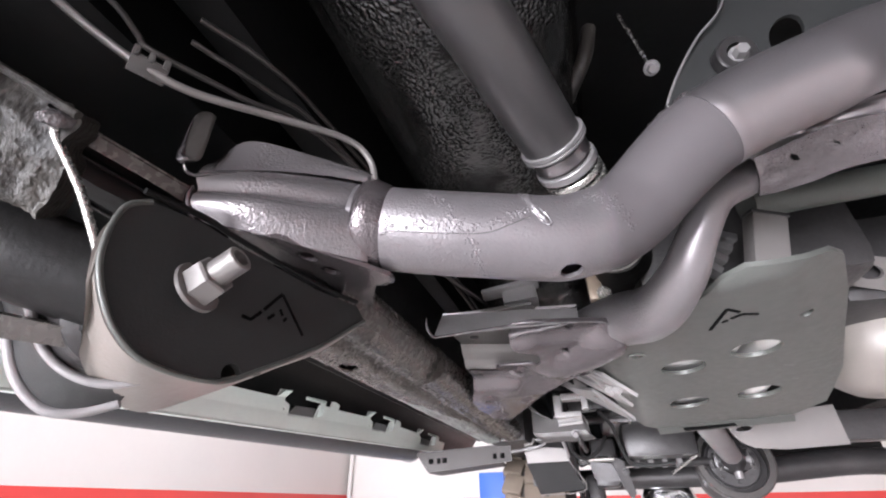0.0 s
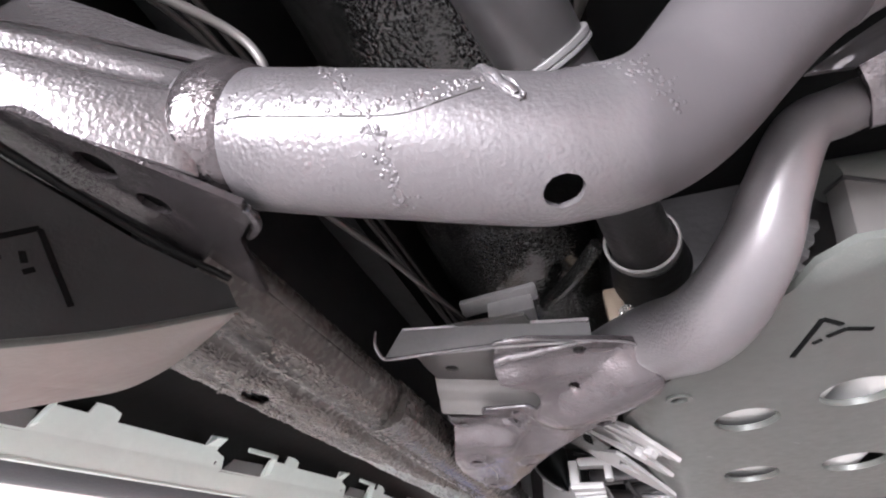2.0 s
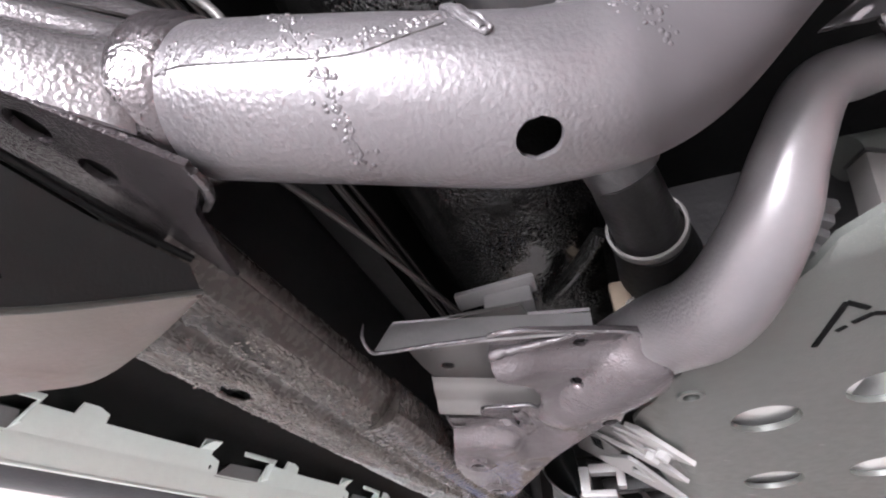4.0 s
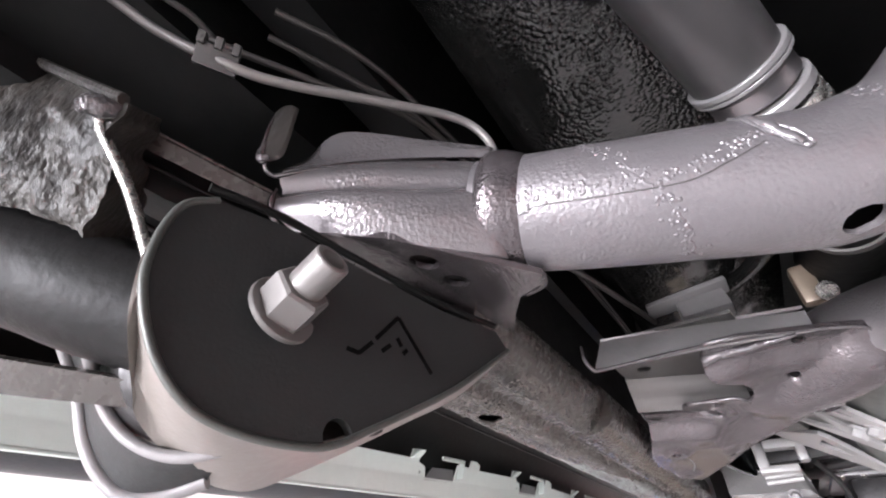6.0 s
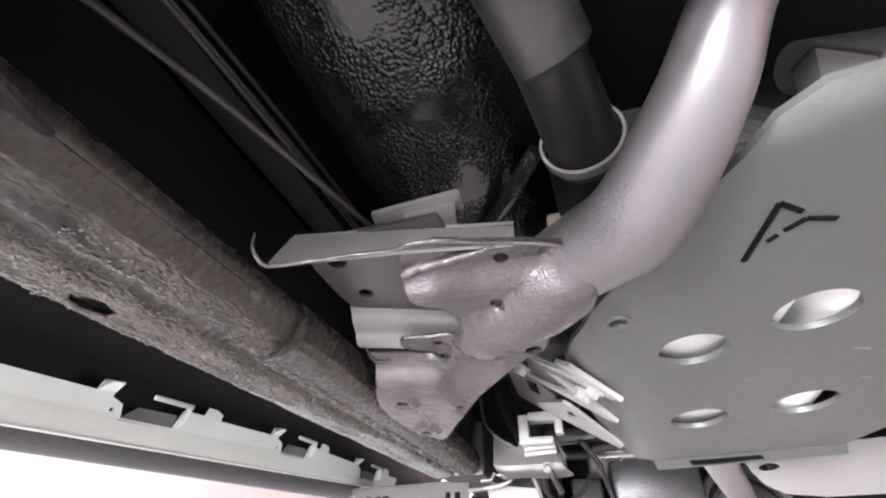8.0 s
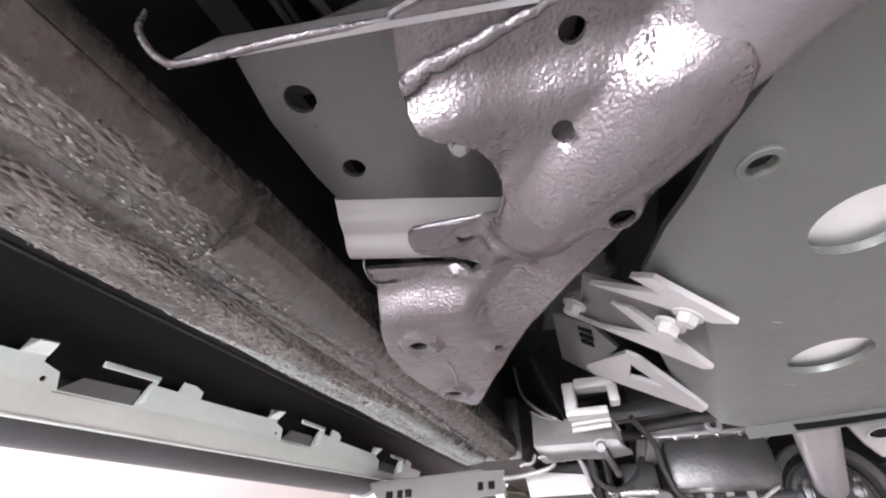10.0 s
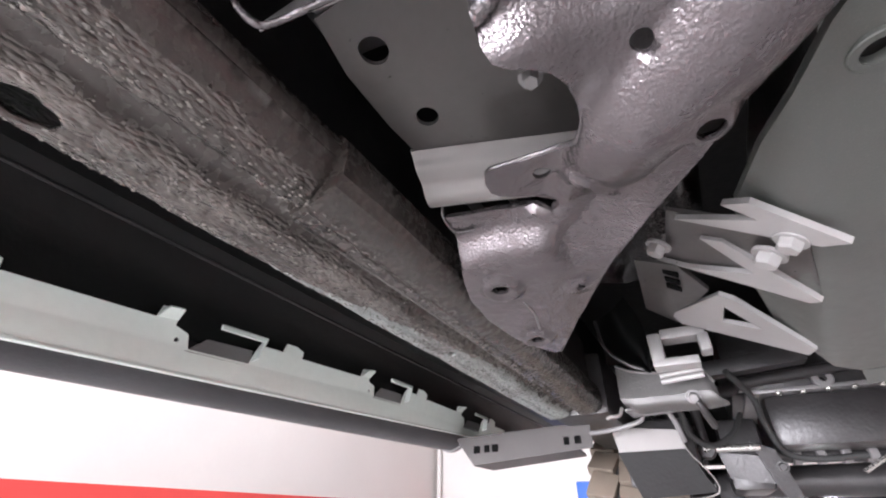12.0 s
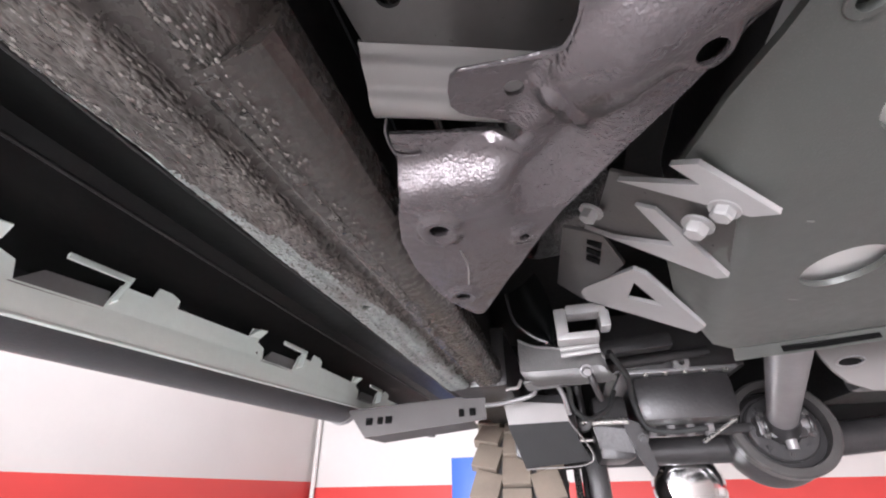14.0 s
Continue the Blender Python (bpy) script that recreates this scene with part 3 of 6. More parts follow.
# ---- crossmember ----
cross = tagged(empty("crossmember", (-0.02, 0.31, 1.78)), "bent grey steel tube crossmember with crinkled coating", "crossmember")
MAIN = [(-0.1833, 0.2744, 1.7975), (-0.1275, 0.2882, 1.7874), (-0.0784, 0.3021, 1.7817), (-0.0031, 0.326, 1.7766), (0.0314, 0.3365, 1.7836), (0.0556, 0.3414, 1.7977),
        (0.0757, 0.3445, 1.8178), (0.0947, 0.3295, 1.8305), (0.125, 0.3099, 1.8511)]
UPPER = [(0.174, 0.3132, 1.8724), (0.2238, 0.3138, 1.8865), (0.30, 0.335, 1.925), (0.5, 0.38, 1.99)]
AXIS = curve_pts(MAIN + UPPER, 20)
for _ in range(500):  # round the bend off
    AXIS = AXIS[:60] + [AXIS[k] * 0.5 + (AXIS[k - 1] + AXIS[k + 1]) * 0.25 for k in range(60, len(AXIS) - 40)] + AXIS[len(AXIS) - 40:]
TUBE_R = 0.0385


def on_tube(p, lift=0.0):
    """The place on the tube's skin nearest to p."""
    p = Vector(p)
    k = min(range(len(AXIS)), key=lambda i: (AXIS[i] - p).length)
    t = (AXIS[min(k + 1, len(AXIS) - 1)] - AXIS[max(k - 1, 0)]).normalized()
    c = AXIS[k] + t * (p - AXIS[k]).dot(t)
    return c + (p - c).normalized() * (TUBE_R + lift)


JOINT = min(range(len(AXIS)), key=lambda k: abs(AXIS[k].x - 0.135))
part("main_tube", drilled(sweep(AXIS[:JOINT + 1], TUBE_R, 144, 1), (-0.001, 0.318, 1.7385), 0.0095), WAXT, cross)
AX = (AXIS[8] - AXIS[0]).normalized()
CC = AXIS[0].lerp(AXIS[20], 0.27)
part("collar", sweep([CC + AX * d for d in (-0.012, -0.009, -0.004, 0.001, 0.005, 0.009, 0.013, 0.017)], [0.0385, 0.0425, 0.0440, 0.0436, 0.0428, 0.0415, 0.0402, 0.0380], 64, 4, False), WAXF, cross, "rolled weld collar")
part("upper_tube", sweep(AXIS[JOINT:], [TUBE_R * 0.995 + 0.0006 * math.exp(-((k - 2) / 2.0) ** 2) for k in range(len(AXIS) - JOINT)], 72, 1), SATIN, cross)
lay = random.Random(5)
SEAM = curve_pts([(-0.150, 0.2548, 1.7690), (-0.1370, 0.2555, 1.7697), (-0.1025, 0.2650, 1.7663), (-0.0660, 0.2745, 1.7640), (-0.045, 0.2765, 1.768), (-0.0275, 0.2797, 1.7743)], 8)
part("seam_line", sweep([on_tube(q, lay.uniform(-0.0002, 0.0003)) for q in SEAM], 0.00045, 8, 2), BRKT, cross, "dark thin seam line")


def blobs(path, n, spread, r0, r1, seed):
    """Small flattened beads of coating strewn along a line on the tube."""
    rnd, pieces = random.Random(seed), []
    P = curve_pts(path, 10)
    for _ in range(n):
        p = on_tube(P[rnd.randrange(len(P))] + Vector((rnd.gauss(0, spread), rnd.gauss(0, spread), rnd.gauss(0, spread))))
        k = min(range(len(AXIS)), key=lambda m: (AXIS[m] - p).length)
        up = (p - AXIS[k]).normalized()
        u = up.orthogonal().normalized()
        w = up.cross(u)
        r, h = rnd.uniform(r0, r1), rnd.uniform(0.25, 0.5)
        vs = [p - up * r * 0.2 + (u * math.cos(a) + w * math.sin(a)) * r for a in (k2 * math.pi / 3 for k2 in range(6))]
        vs += [p + up * r * h * 0.75 + (u * math.cos(a) + w * math.sin(a)) * r * 0.62 for a in (k2 * math.pi / 3 for k2 in range(6))] + [p + up * r * h]
        pieces.append((vs, [(q, (q + 1) % 6, 6 + (q + 1) % 6, 6 + q) for q in range(6)] + [(6 + q, 6 + (q + 1) % 6, 12) for q in range(6)]))
    return join(*pieces)


tagged(part("seam_bead", blobs([q + Vector((0, -0.001, 0.006)) for q in SEAM], 150, 0.0024, 0.0008, 0.0018, 21), WAXT, cross, "crinkled beads above the seam", 180), kind="stuff")
WELD = [(-0.112, 0.2665, 1.816), (-0.1023, 0.2594, 1.7967), (-0.090, 0.2640, 1.779), (-0.0811, 0.2718, 1.7636), (-0.0757, 0.2795, 1.756), (-0.0738, 0.2885, 1.7498), (-0.0730, 0.2944, 1.7471), (-0.0745, 0.3083, 1.7445)]
ridge = [on_tube(q + Vector((lay.uniform(-0.0014, 0.0014), 0, 0)), -0.0003) for q in curve_pts(WELD, 6)]
part("weld_ridge", sweep(ridge, [lay.uniform(0.0003, 0.0011) for _ in ridge], 8, 2), WAXT, cross, "ragged weld ridge round the tube", 180)
tagged(part("weld_bead", blobs(WELD, 110, 0.0032, 0.0007, 0.0019, 22), WAXT, cross, "beads of coating along the weld", 180), kind="stuff")
tagged(part("edge_bead", blobs([(0.022, 0.286, 1.815), (0.032, 0.288, 1.798), (0.042, 0.298, 1.785), (0.046, 0.310, 1.770)], 80, 0.0045, 0.0007, 0.0018, 23), WAXT, cross, "beads where the coating ends", 180), kind="stuff")
PW = [on_tube(q, 0.0) for q in curve_pts([(0.0885, 0.321, 1.867), (0.101, 0.313, 1.871), (0.112, 0.306, 1.875), (0.126, 0.297, 1.879)], 5)]
part("plate_weld", sweep([q + Vector((lay.uniform(-0.001, 0.001), 0, lay.uniform(-0.001, 0.001))) for q in PW], [0.0012 + 0.0028 * abs(math.sin(1.7 * k)) for k in range(len(PW))], 10, 3), WAX, cross, "crinkled bright weld on the tube")
tear = [(-0.154, 0.288, 1.7465), (-0.158, 0.299, 1.7490), (-0.166, 0.308, 1.7525), (-0.177, 0.315, 1.7550)]
part("torn_edge", sweep(tear, [0.0025, 0.0032, 0.003, 0.002], 8), WAX, cross, "bright ragged weld edge")
LOOP = curve_pts([on_tube(q, 0.0008) for q in ((-0.034, 0.2875, 1.805), (-0.030, 0.2810, 1.792), (-0.023, 0.2790, 1.778), (-0.0155, 0.2820, 1.768), (-0.0105, 0.2840, 1.767), (-0.0125, 0.2800, 1.775), (-0.021, 0.2800, 1.787), (-0.027, 0.2870, 1.803))], 4)
part("seam_lug", sweep(LOOP, [0.0010 + 0.0005 * math.sin(k * 1.9) for k in range(len(LOOP))], 8, 2), WAXT, cross, "small looped weld lug")
part("lug_web", sweep([on_tube(q, -0.0012) for q in ((-0.030, 0.2865, 1.803), (-0.0285, 0.283, 1.796), (-0.0255, 0.2805, 1.790), (-0.022, 0.280, 1.784), (-0.019, 0.2790, 1.778), (-0.016, 0.281, 1.773), (-0.0135, 0.2825, 1.769))], [0.0028, 0.0042, 0.0038, 0.0042, 0.0030, 0.0036, 0.0026], 10), WAXT, cross)

# gusset where the tube meets the rail
gus = tagged(empty("tube_gusset", (-0.22, 0.26, 1.76)), "stamped grey steel gusset joining tube and rail", "gusset bracket")
part("bottom_plate", plate([(-0.268, 0.189, 1.764), (-0.217, 0.214, 1.754), (-0.172, 0.262, 1.747), (-0.152, 0.283, 1.744), (-0.158, 0.296, 1.746),
                            (-0.180, 0.312, 1.752), (-0.200, 0.345, 1.758), (-0.218, 0.38, 1.764), (-0.236, 0.372, 1.767), (-0.258, 0.31, 1.769), (-0.275, 0.22, 1.768)],
                           0.004, [((-0.213, 0.247, 1.756), 0.0098), ((-0.209, 0.277, 1.756), 0.0092)], 0.009), WAXF, gus, "", 30)
# black boxes added behind the two holes to stand in for shade inside
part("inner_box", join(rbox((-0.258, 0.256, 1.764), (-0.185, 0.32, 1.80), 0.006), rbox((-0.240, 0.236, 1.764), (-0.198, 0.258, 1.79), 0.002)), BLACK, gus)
part("front_wall", patch([[(-0.270, 0.187, 1.765), (-0.235, 0.204, 1.758), (-0.20, 0.231, 1.752), (-0.166, 0.262, 1.750)],
                          [(-0.274, 0.176, 1.775), (-0.235, 0.193, 1.772), (-0.20, 0.219, 1.768), (-0.166, 0.249, 1.768)],
                          [(-0.273, 0.174, 1.783), (-0.235, 0.192, 1.784), (-0.20, 0.217, 1.783), (-0.166, 0.244, 1.784)],
                          [(-0.272, 0.176, 1.789), (-0.235, 0.201, 1.793), (-0.20, 0.227, 1.795), (-0.166, 0.246, 1.797)],
                          [(-0.271, 0.171, 1.796), (-0.235, 0.196, 1.804), (-0.20, 0.223, 1.808), (-0.166, 0.248, 1.810)],
                          [(-0.269, 0.170, 1.802), (-0.235, 0.202, 1.818), (-0.20, 0.232, 1.826), (-0.166, 0.256, 1.826)]], 0.004, 5, 5, (0.3, 1, 0)), WAXG, gus)
part("top_flange", patch([[(-0.270, 0.170, 1.803), (-0.235, 0.202, 1.820), (-0.20, 0.230, 1.828), (-0.166, 0.254, 1.829)],
                          [(-0.274, 0.176, 1.815), (-0.240, 0.200, 1.833), (-0.203, 0.228, 1.838), (-0.166, 0.252, 1.834)],
                          [(-0.274, 0.186, 1.830), (-0.250, 0.192, 1.850), (-0.206, 0.229, 1.850), (-0.166, 0.256, 1.842)]], 0.004, 5, 4, (0.3, 1, 0.3)), WAXG, gus)
part("hook_tab", rippled(patch([[(-0.2795, 0.1585, 1.812), (-0.2800, 0.157, 1.830), (-0.2790, 0.156, 1.852)],
                        [(-0.2765, 0.1590, 1.807), (-0.2755, 0.158, 1.831), (-0.2745, 0.157, 1.858)],
                        [(-0.2700, 0.1620, 1.808), (-0.2695, 0.161, 1.830), (-0.2685, 0.160, 1.859)],
                        [(-0.2670, 0.1640, 1.814), (-0.2660, 0.163, 1.832), (-0.2655, 0.162, 1.856)]], 0.0025, 8, 4, (0.3, 1, 0)), 0.0012, (170, 170, 90)), LINE, gus, "small dark tab with gritty foot")
part("tab_rim", sweep([(-0.2785, 0.1560, 1.850), (-0.2795, 0.1565, 1.835), (-0.2795, 0.1575, 1.818)], [0.0006, 0.0012, 0.0018], 8, 4), WAXF, gus)
part("hook_bead", sweep([(-0.2785, 0.1575, 1.824), (-0.279, 0.1575, 1.813), (-0.276, 0.158, 1.8065), (-0.272, 0.160, 1.8075)], [0.0010, 0.0030, 0.0034, 0.0016], 8, 4), WAX, gus)
part("end_lip", sweep([(-0.2765, 0.160, 1.806), (-0.2755, 0.163, 1.800), (-0.2735, 0.168, 1.7985), (-0.268, 0.1715, 1.7995), (-0.262, 0.1765, 1.803), (-0.250, 0.1875, 1.8095)], [0.0012, 0.0016, 0.0016, 0.0015, 0.0012, 0.0006], 8, 5), WAXF, gus, "bright rolled lip")
part("end_fold", sweep([(-0.276, 0.185, 1.764), (-0.277, 0.177, 1.774), (-0.2755, 0.1725, 1.782), (-0.273, 0.172, 1.790)], [0.0015, 0.0028, 0.0022, 0.0012], 10), WAXF, gus)

# ---- second tube and its stamped bracket ----
arm = tagged(empty("bracket_tube", (0.05, 0.58, 1.78)), "bent grey steel tube welded to a stamped bracket", "support tube")
TUBE2 = [(0.285, 0.470, 1.925), (0.2368, 0.4596, 1.9039), (0.1977, 0.4396, 1.8769), (0.1614, 0.4267, 1.853), (0.1352, 0.4419, 1.8174), (0.1188, 0.4684, 1.791), (0.0993, 0.5184, 1.7775),
         (0.0845, 0.5733, 1.786), (0.0640, 0.6120, 1.798), (0.030, 0.645, 1.802), (-0.015, 0.682, 1.803)]
part("tube", sweep(TUBE2, [0.019, 0.019, 0.0185, 0.018, 0.0205, 0.0245, 0.0300, 0.0355, 0.0375, 0.036, 0.030], 64, 10), WAXU, arm)
HY = [(0.54, 1.790), (0.575, 1.790), (0.598, 1.789), (0.604, 1.7865), (0.616, 1.775), (0.622, 1.7725), (0.64, 1.769), (0.70, 1.758), (0.76, 1.75), (0.81, 1.741), (0.93, 1.733), (1.05, 1.730)]


HL = [(0.54, 1.7880), (0.580, 1.7875), (0.592, 1.7860), (0.597, 1.7825), (0.602, 1.7755), (0.607, 1.7690), (0.612, 1.7660), (0.64, 1.7640), (0.69, 1.7690), (0.72, 1.7715), (0.745, 1.7720), (0.76, 1.765), (0.81, 1.745), (0.93, 1.733), (1.05, 1.730)]
FL = [(0.728, 1.7790), (0.745, 1.7760), (0.754, 1.7740), (0.759, 1.7705), (0.763, 1.7645), (0.767, 1.7580), (0.771, 1.7525), (0.776, 1.7490), (0.785, 1.7458), (0.806, 1.7410), (0.85, 1.7375), (0.93, 1.733), (1.05, 1.730)]


def press(x, y):
    step = ease(0.075, 0.02, x)
    z = float(np.interp(y, [h[0] for h in HY], [h[1] for h in HY])) * step + (1 - step) * float(np.interp(y, [0.54, 0.60, 0.66, 1.0], [1.790, 1.783, 1.766, 1.735]))
    left = ease(-0.035, -0.085, x)
    z = z * (1 - left) + left * float(np.interp(y, [h[0] for h in HL], [h[1] for h in HL]))
    # the rolled head of the lower flap
    flap = ease(-0.106, -0.128, x) * (1.0 if y > 0.7275 and y > 0.7425 - 0.26 * (x + 0.106) * -1 else 0.0)
    z = z * (1 - flap) + flap * float(np.interp(y, [h[0] for h in FL], [h[1] for h in FL]))
    # the hollow bulge in which the tube runs out, with a finger at its end
    along = (0.04 - x) * 0.76 + (y - 0.629) * 0.65
    off = (x - 0.04) * 0.65 + (y - 0.629) * 0.76 + 0.010 * ease(0.03, 0.12, along)
    high = float(np.interp(along, [-0.2, 0.0, 0.05, 0.10, 0.135, 0.148, 0.158, 0.20, 0.25], [0.019, 0.019, 0.020, 0.019, 0.016, 0.0125, 0.0085, 0.0075, 0.0]))
    wide = float(np.interp(along, [0.0, 0.1, 0.14, 0.165, 0.25], [0.034, 0.034, 0.031, 0.027, 0.020]))
    s = max(0.0, 1 - (off / wide) ** 2)
    # the tongue beside the notch stays flat
    side = x + 0.066 + (y - 0.66) * 0.435
    free = ease(-0.012, 0.006, side) if y < 0.7475 else 1.0
    z -= free * high * s ** float(np.interp(along, [0.0, 0.03, 0.1], [0.7, 0.85, 1.0]))
    # weld bead round the tube's end, and the bead along the finger
    z -= free * 0.0066 * math.exp(-((along - 0.150 - 0.10 * abs(off)) / 0.0040) ** 2) * ease(0.036, 0.026, abs(off))
    z -= free * 0.0050 * math.exp(-((off + 0.036 + 0.03 * (along - 0.08)) / 0.006) ** 2) * ease(0.06, 0.09, along) * ease(0.20, 0.16, along)
    pad = ease(0.019, 0.0105, math.hypot(x + 0.004, y - 0.693))
    z = z * (1 - pad) + pad * (1.7455 + 0.10 * (x + 0.004))
    for cx, cy in ((-0.182, 0.811), (-0.189, 0.928)):
        d = math.hypot(x - cx, y - cy)
        z -= 0.0050 * ease(0.021, 0.015, d) - 0.0026 * ease(0.013, 0.008, d)
    z -= 0.004 * ease(0.016, 0.004, math.hypot(x + 0.115, y - 0.835))
    z -= 0.0006 * noise.noise(Vector((x * 160, y * 160, 2))) + 0.0005 * noise.noise(Vector((x * 330, y * 330, 6)))
    return z


OUT = [(-0.090, 0.556), (-0.06, 0.556), (-0.026, 0.568), (0.012, 0.577), (0.036, 0.585), (0.050, 0.598), (0.058, 0.62), (0.053, 0.645), (0.036, 0.664), (0.017, 0.693), (-0.008, 0.726), (-0.036, 0.757),
       (-0.085, 0.818), (-0.135, 0.90), (-0.172, 0.974), (-0.178, 0.984), (-0.186, 0.983), (-0.200, 0.956), (-0.213, 0.915), (-0.220, 0.865), (-0.2185, 0.82), (-0.210, 0.788), (-0.204, 0.772), (-0.200, 0.757), (-0.199, 0.745), (-0.198, 0.732),
       (-0.175, 0.737), (-0.150, 0.7415), (-0.125, 0.7455), (-0.111, 0.7475), (-0.1035, 0.7455), (-0.1045, 0.7405), (-0.120, 0.7325), (-0.135, 0.7255), (-0.1425, 0.7205), (-0.1465, 0.7125), (-0.1455, 0.700), (-0.1415, 0.690), (-0.136, 0.6865),
       (-0.118, 0.688), (-0.098, 0.6895), (-0.085, 0.6885), (-0.0745, 0.682), (-0.068, 0.670), (-0.0655, 0.656), (-0.067, 0.642), (-0.073, 0.630), (-0.082, 0.6215), (-0.092, 0.6165), (-0.0995, 0.610), (-0.1025, 0.602), (-0.1015, 0.588), (-0.096, 0.570)]
part("stamped_plate", field(OUT, press, 0.004, [((-0.014, 0.594), 0.0068, 16), ((-0.027, 0.636), 0.006, 14), ((-0.105, 0.709), 0.0065, 14), ((-0.182, 0.808), 0.0075, 16),
                                                ((-0.189, 0.928), 0.0075, 16), ((-0.004, 0.693), 0.0082, 16), ((-0.115, 0.835), 0.004, 12)], 0.0036), WAXF, arm, "crinkled stamped steel plate", 50)
part("notch_rim", sweep([(x, y, press(x, y) + 0.0015) for x, y in ((-0.136, 0.6868), (-0.118, 0.6883), (-0.098, 0.6898), (-0.085, 0.6888), (-0.0745, 0.6823), (-0.068, 0.670), (-0.0655, 0.656), (-0.067, 0.642))],
                        [0.001, 0.0016, 0.002, 0.002, 0.0018, 0.0012, 0.001, 0.0008], 8, 4), WAX, arm, "bright rolled rim of the notch")
part("flap_hook", sweep([(-0.1985, 0.728, 1.794), (-0.2015, 0.733, 1.784), (-0.2005, 0.742, 1.777), (-0.196, 0.750, 1.7735), (-0.18, 0.7525, 1.7725)], 0.0013, 8, 4), WAX, arm)
part("score_line", sweep([(-0.172, 0.842, 1.7382), (-0.171, 0.87, 1.736), (-0.178, 0.905, 1.7338)], 0.0009, 8), CAST, arm)
bead = random.Random(11)
BEAD = curve_pts([(-0.1015, 0.5915, 1.7850), (-0.084, 0.586, 1.7860), (-0.053, 0.582, 1.7865), (-0.030, 0.5775, 1.7870), (-0.016, 0.575, 1.788)], 6)
part("weld_lip", sweep([q + Vector((0, bead.uniform(-0.001, 0.001), bead.uniform(-0.0006, 0.0006))) for q in BEAD], [0.0058 * (1 - k / 28) * bead.uniform(0.85, 1.12) + 0.0006 for k in range(len(BEAD))], 12, 2), WAX, arm, "purplish ribbed weld lip")
part("plate_rim", sweep([(-0.094, 0.560, 1.7885), (-0.088, 0.556, 1.789), (-0.06, 0.556, 1.789), (-0.03, 0.567, 1.789), (0.0, 0.576, 1.789), (0.034, 0.586, 1.786), (0.047, 0.597, 1.777), (0.054, 0.61, 1.764)], [0.0022, 0.0024, 0.0018, 0.0016, 0.0016, 0.0018, 0.0022, 0.0014], 8, 6), WAX, arm, "thin bright rim of the plate")
part("back_plate", plate([(-0.192, 0.560, 1.815), (-0.060, 0.556, 1.815), (-0.045, 0.64, 1.813), (-0.055, 0.731, 1.8105), (-0.197, 0.680, 1.8105), (-0.200, 0.65, 1.812), (-0.20, 0.60, 1.814)], 0.004,
                         [((-0.170, 0.655, 1.812), 0.0085), ((-0.173, 0.594, 1.814), 0.010)], 0.015), WAXD, arm, "dark inner bracket plate")
part("inner_bolt", hexhead((-0.0915, 0.660, 1.8125), (0, -0.2, -1), 0.0062, 0.010), GREY, arm, "bright bolt in the bracket opening")
part("front_lip", sweep([(-0.205, 0.519, 1.800), (-0.205, 0.522, 1.786), (-0.200, 0.532, 1.777), (-0.19, 0.539, 1.778), (-0.14, 0.548, 1.783), (-0.09, 0.560, 1.789)], [0.0012, 0.002, 0.0022, 0.002, 0.002, 0.002], 10), WAX, arm)
part("tray_wall", plate([(-0.200, 0.536, 1.777), (-0.085, 0.560, 1.787), (0.0, 0.577, 1.790), (0.0, 0.585, 1.812), (-0.085, 0.566, 1.815), (-0.19, 0.545, 1.812)], 0.003, (), 0, (0, 1, 0)), GREY, arm)
part("tray_top", plate([(-0.19, 0.548, 1.813), (-0.085, 0.568, 1.816), (0.0, 0.587, 1.813), (-0.01, 0.62, 1.83), (-0.19, 0.60, 1.83)], 0.003), SATIN, arm)
LEDGE = [(0.6785, 1.8105), (0.683, 1.8055), (0.687, 1.7985), (0.693, 1.7930), (0.698, 1.7890), (0.702, 1.7815), (0.707, 1.7770), (0.712, 1.7765), (0.716, 1.7795)]
part("ledge", patch([[(x, y + q, z) for x, q in ((-0.1985, 0.0), (-0.196, 0.001), (-0.15, 0.0165), (-0.10, 0.034), (-0.07, 0.044))] for y, z in LEDGE], 0.003, 5, 4), PIPE, arm, "rolled ledge of the inner plate")
part("clip_bracket", rbox((-0.045, -0.01, -0.004), (0.045, 0.012, 0.004), 0.003, pose(-0.094, 0.597, 1.864, -20, -9, 4)), GREY, arm)
part("clip_foot", rbox((-0.026, -0.012, -0.012), (0.026, 0.012, 0.016), 0.003, pose(-0.080, 0.603, 1.846, -20, -6, 4)), GREY, arm)

# ---- tapering skid plate ----
def skid_z(y):
    return 1.762 - 0.077 * (y - 0.75)


def skid_h(x, y):
    """The flat plate with its rear lip and its right flange bent up."""
    rear = -((x - 0.148) * 0.376 + (y - 0.513) * 0.926)
    side = (x - 0.215) * 0.91 - (y - 0.487) * 0.41
    left = max(0.0, (0.058 + 0.139 * (y - 0.70) - x) * 0.99)
    return skid_z(y) + 0.9 * max(0.0, rear) + 0.45 * max(0.0, side - 0.006) + 14.0 * min(left, 0.035) ** 2 + 0.98 * max(0.0, left - 0.035)


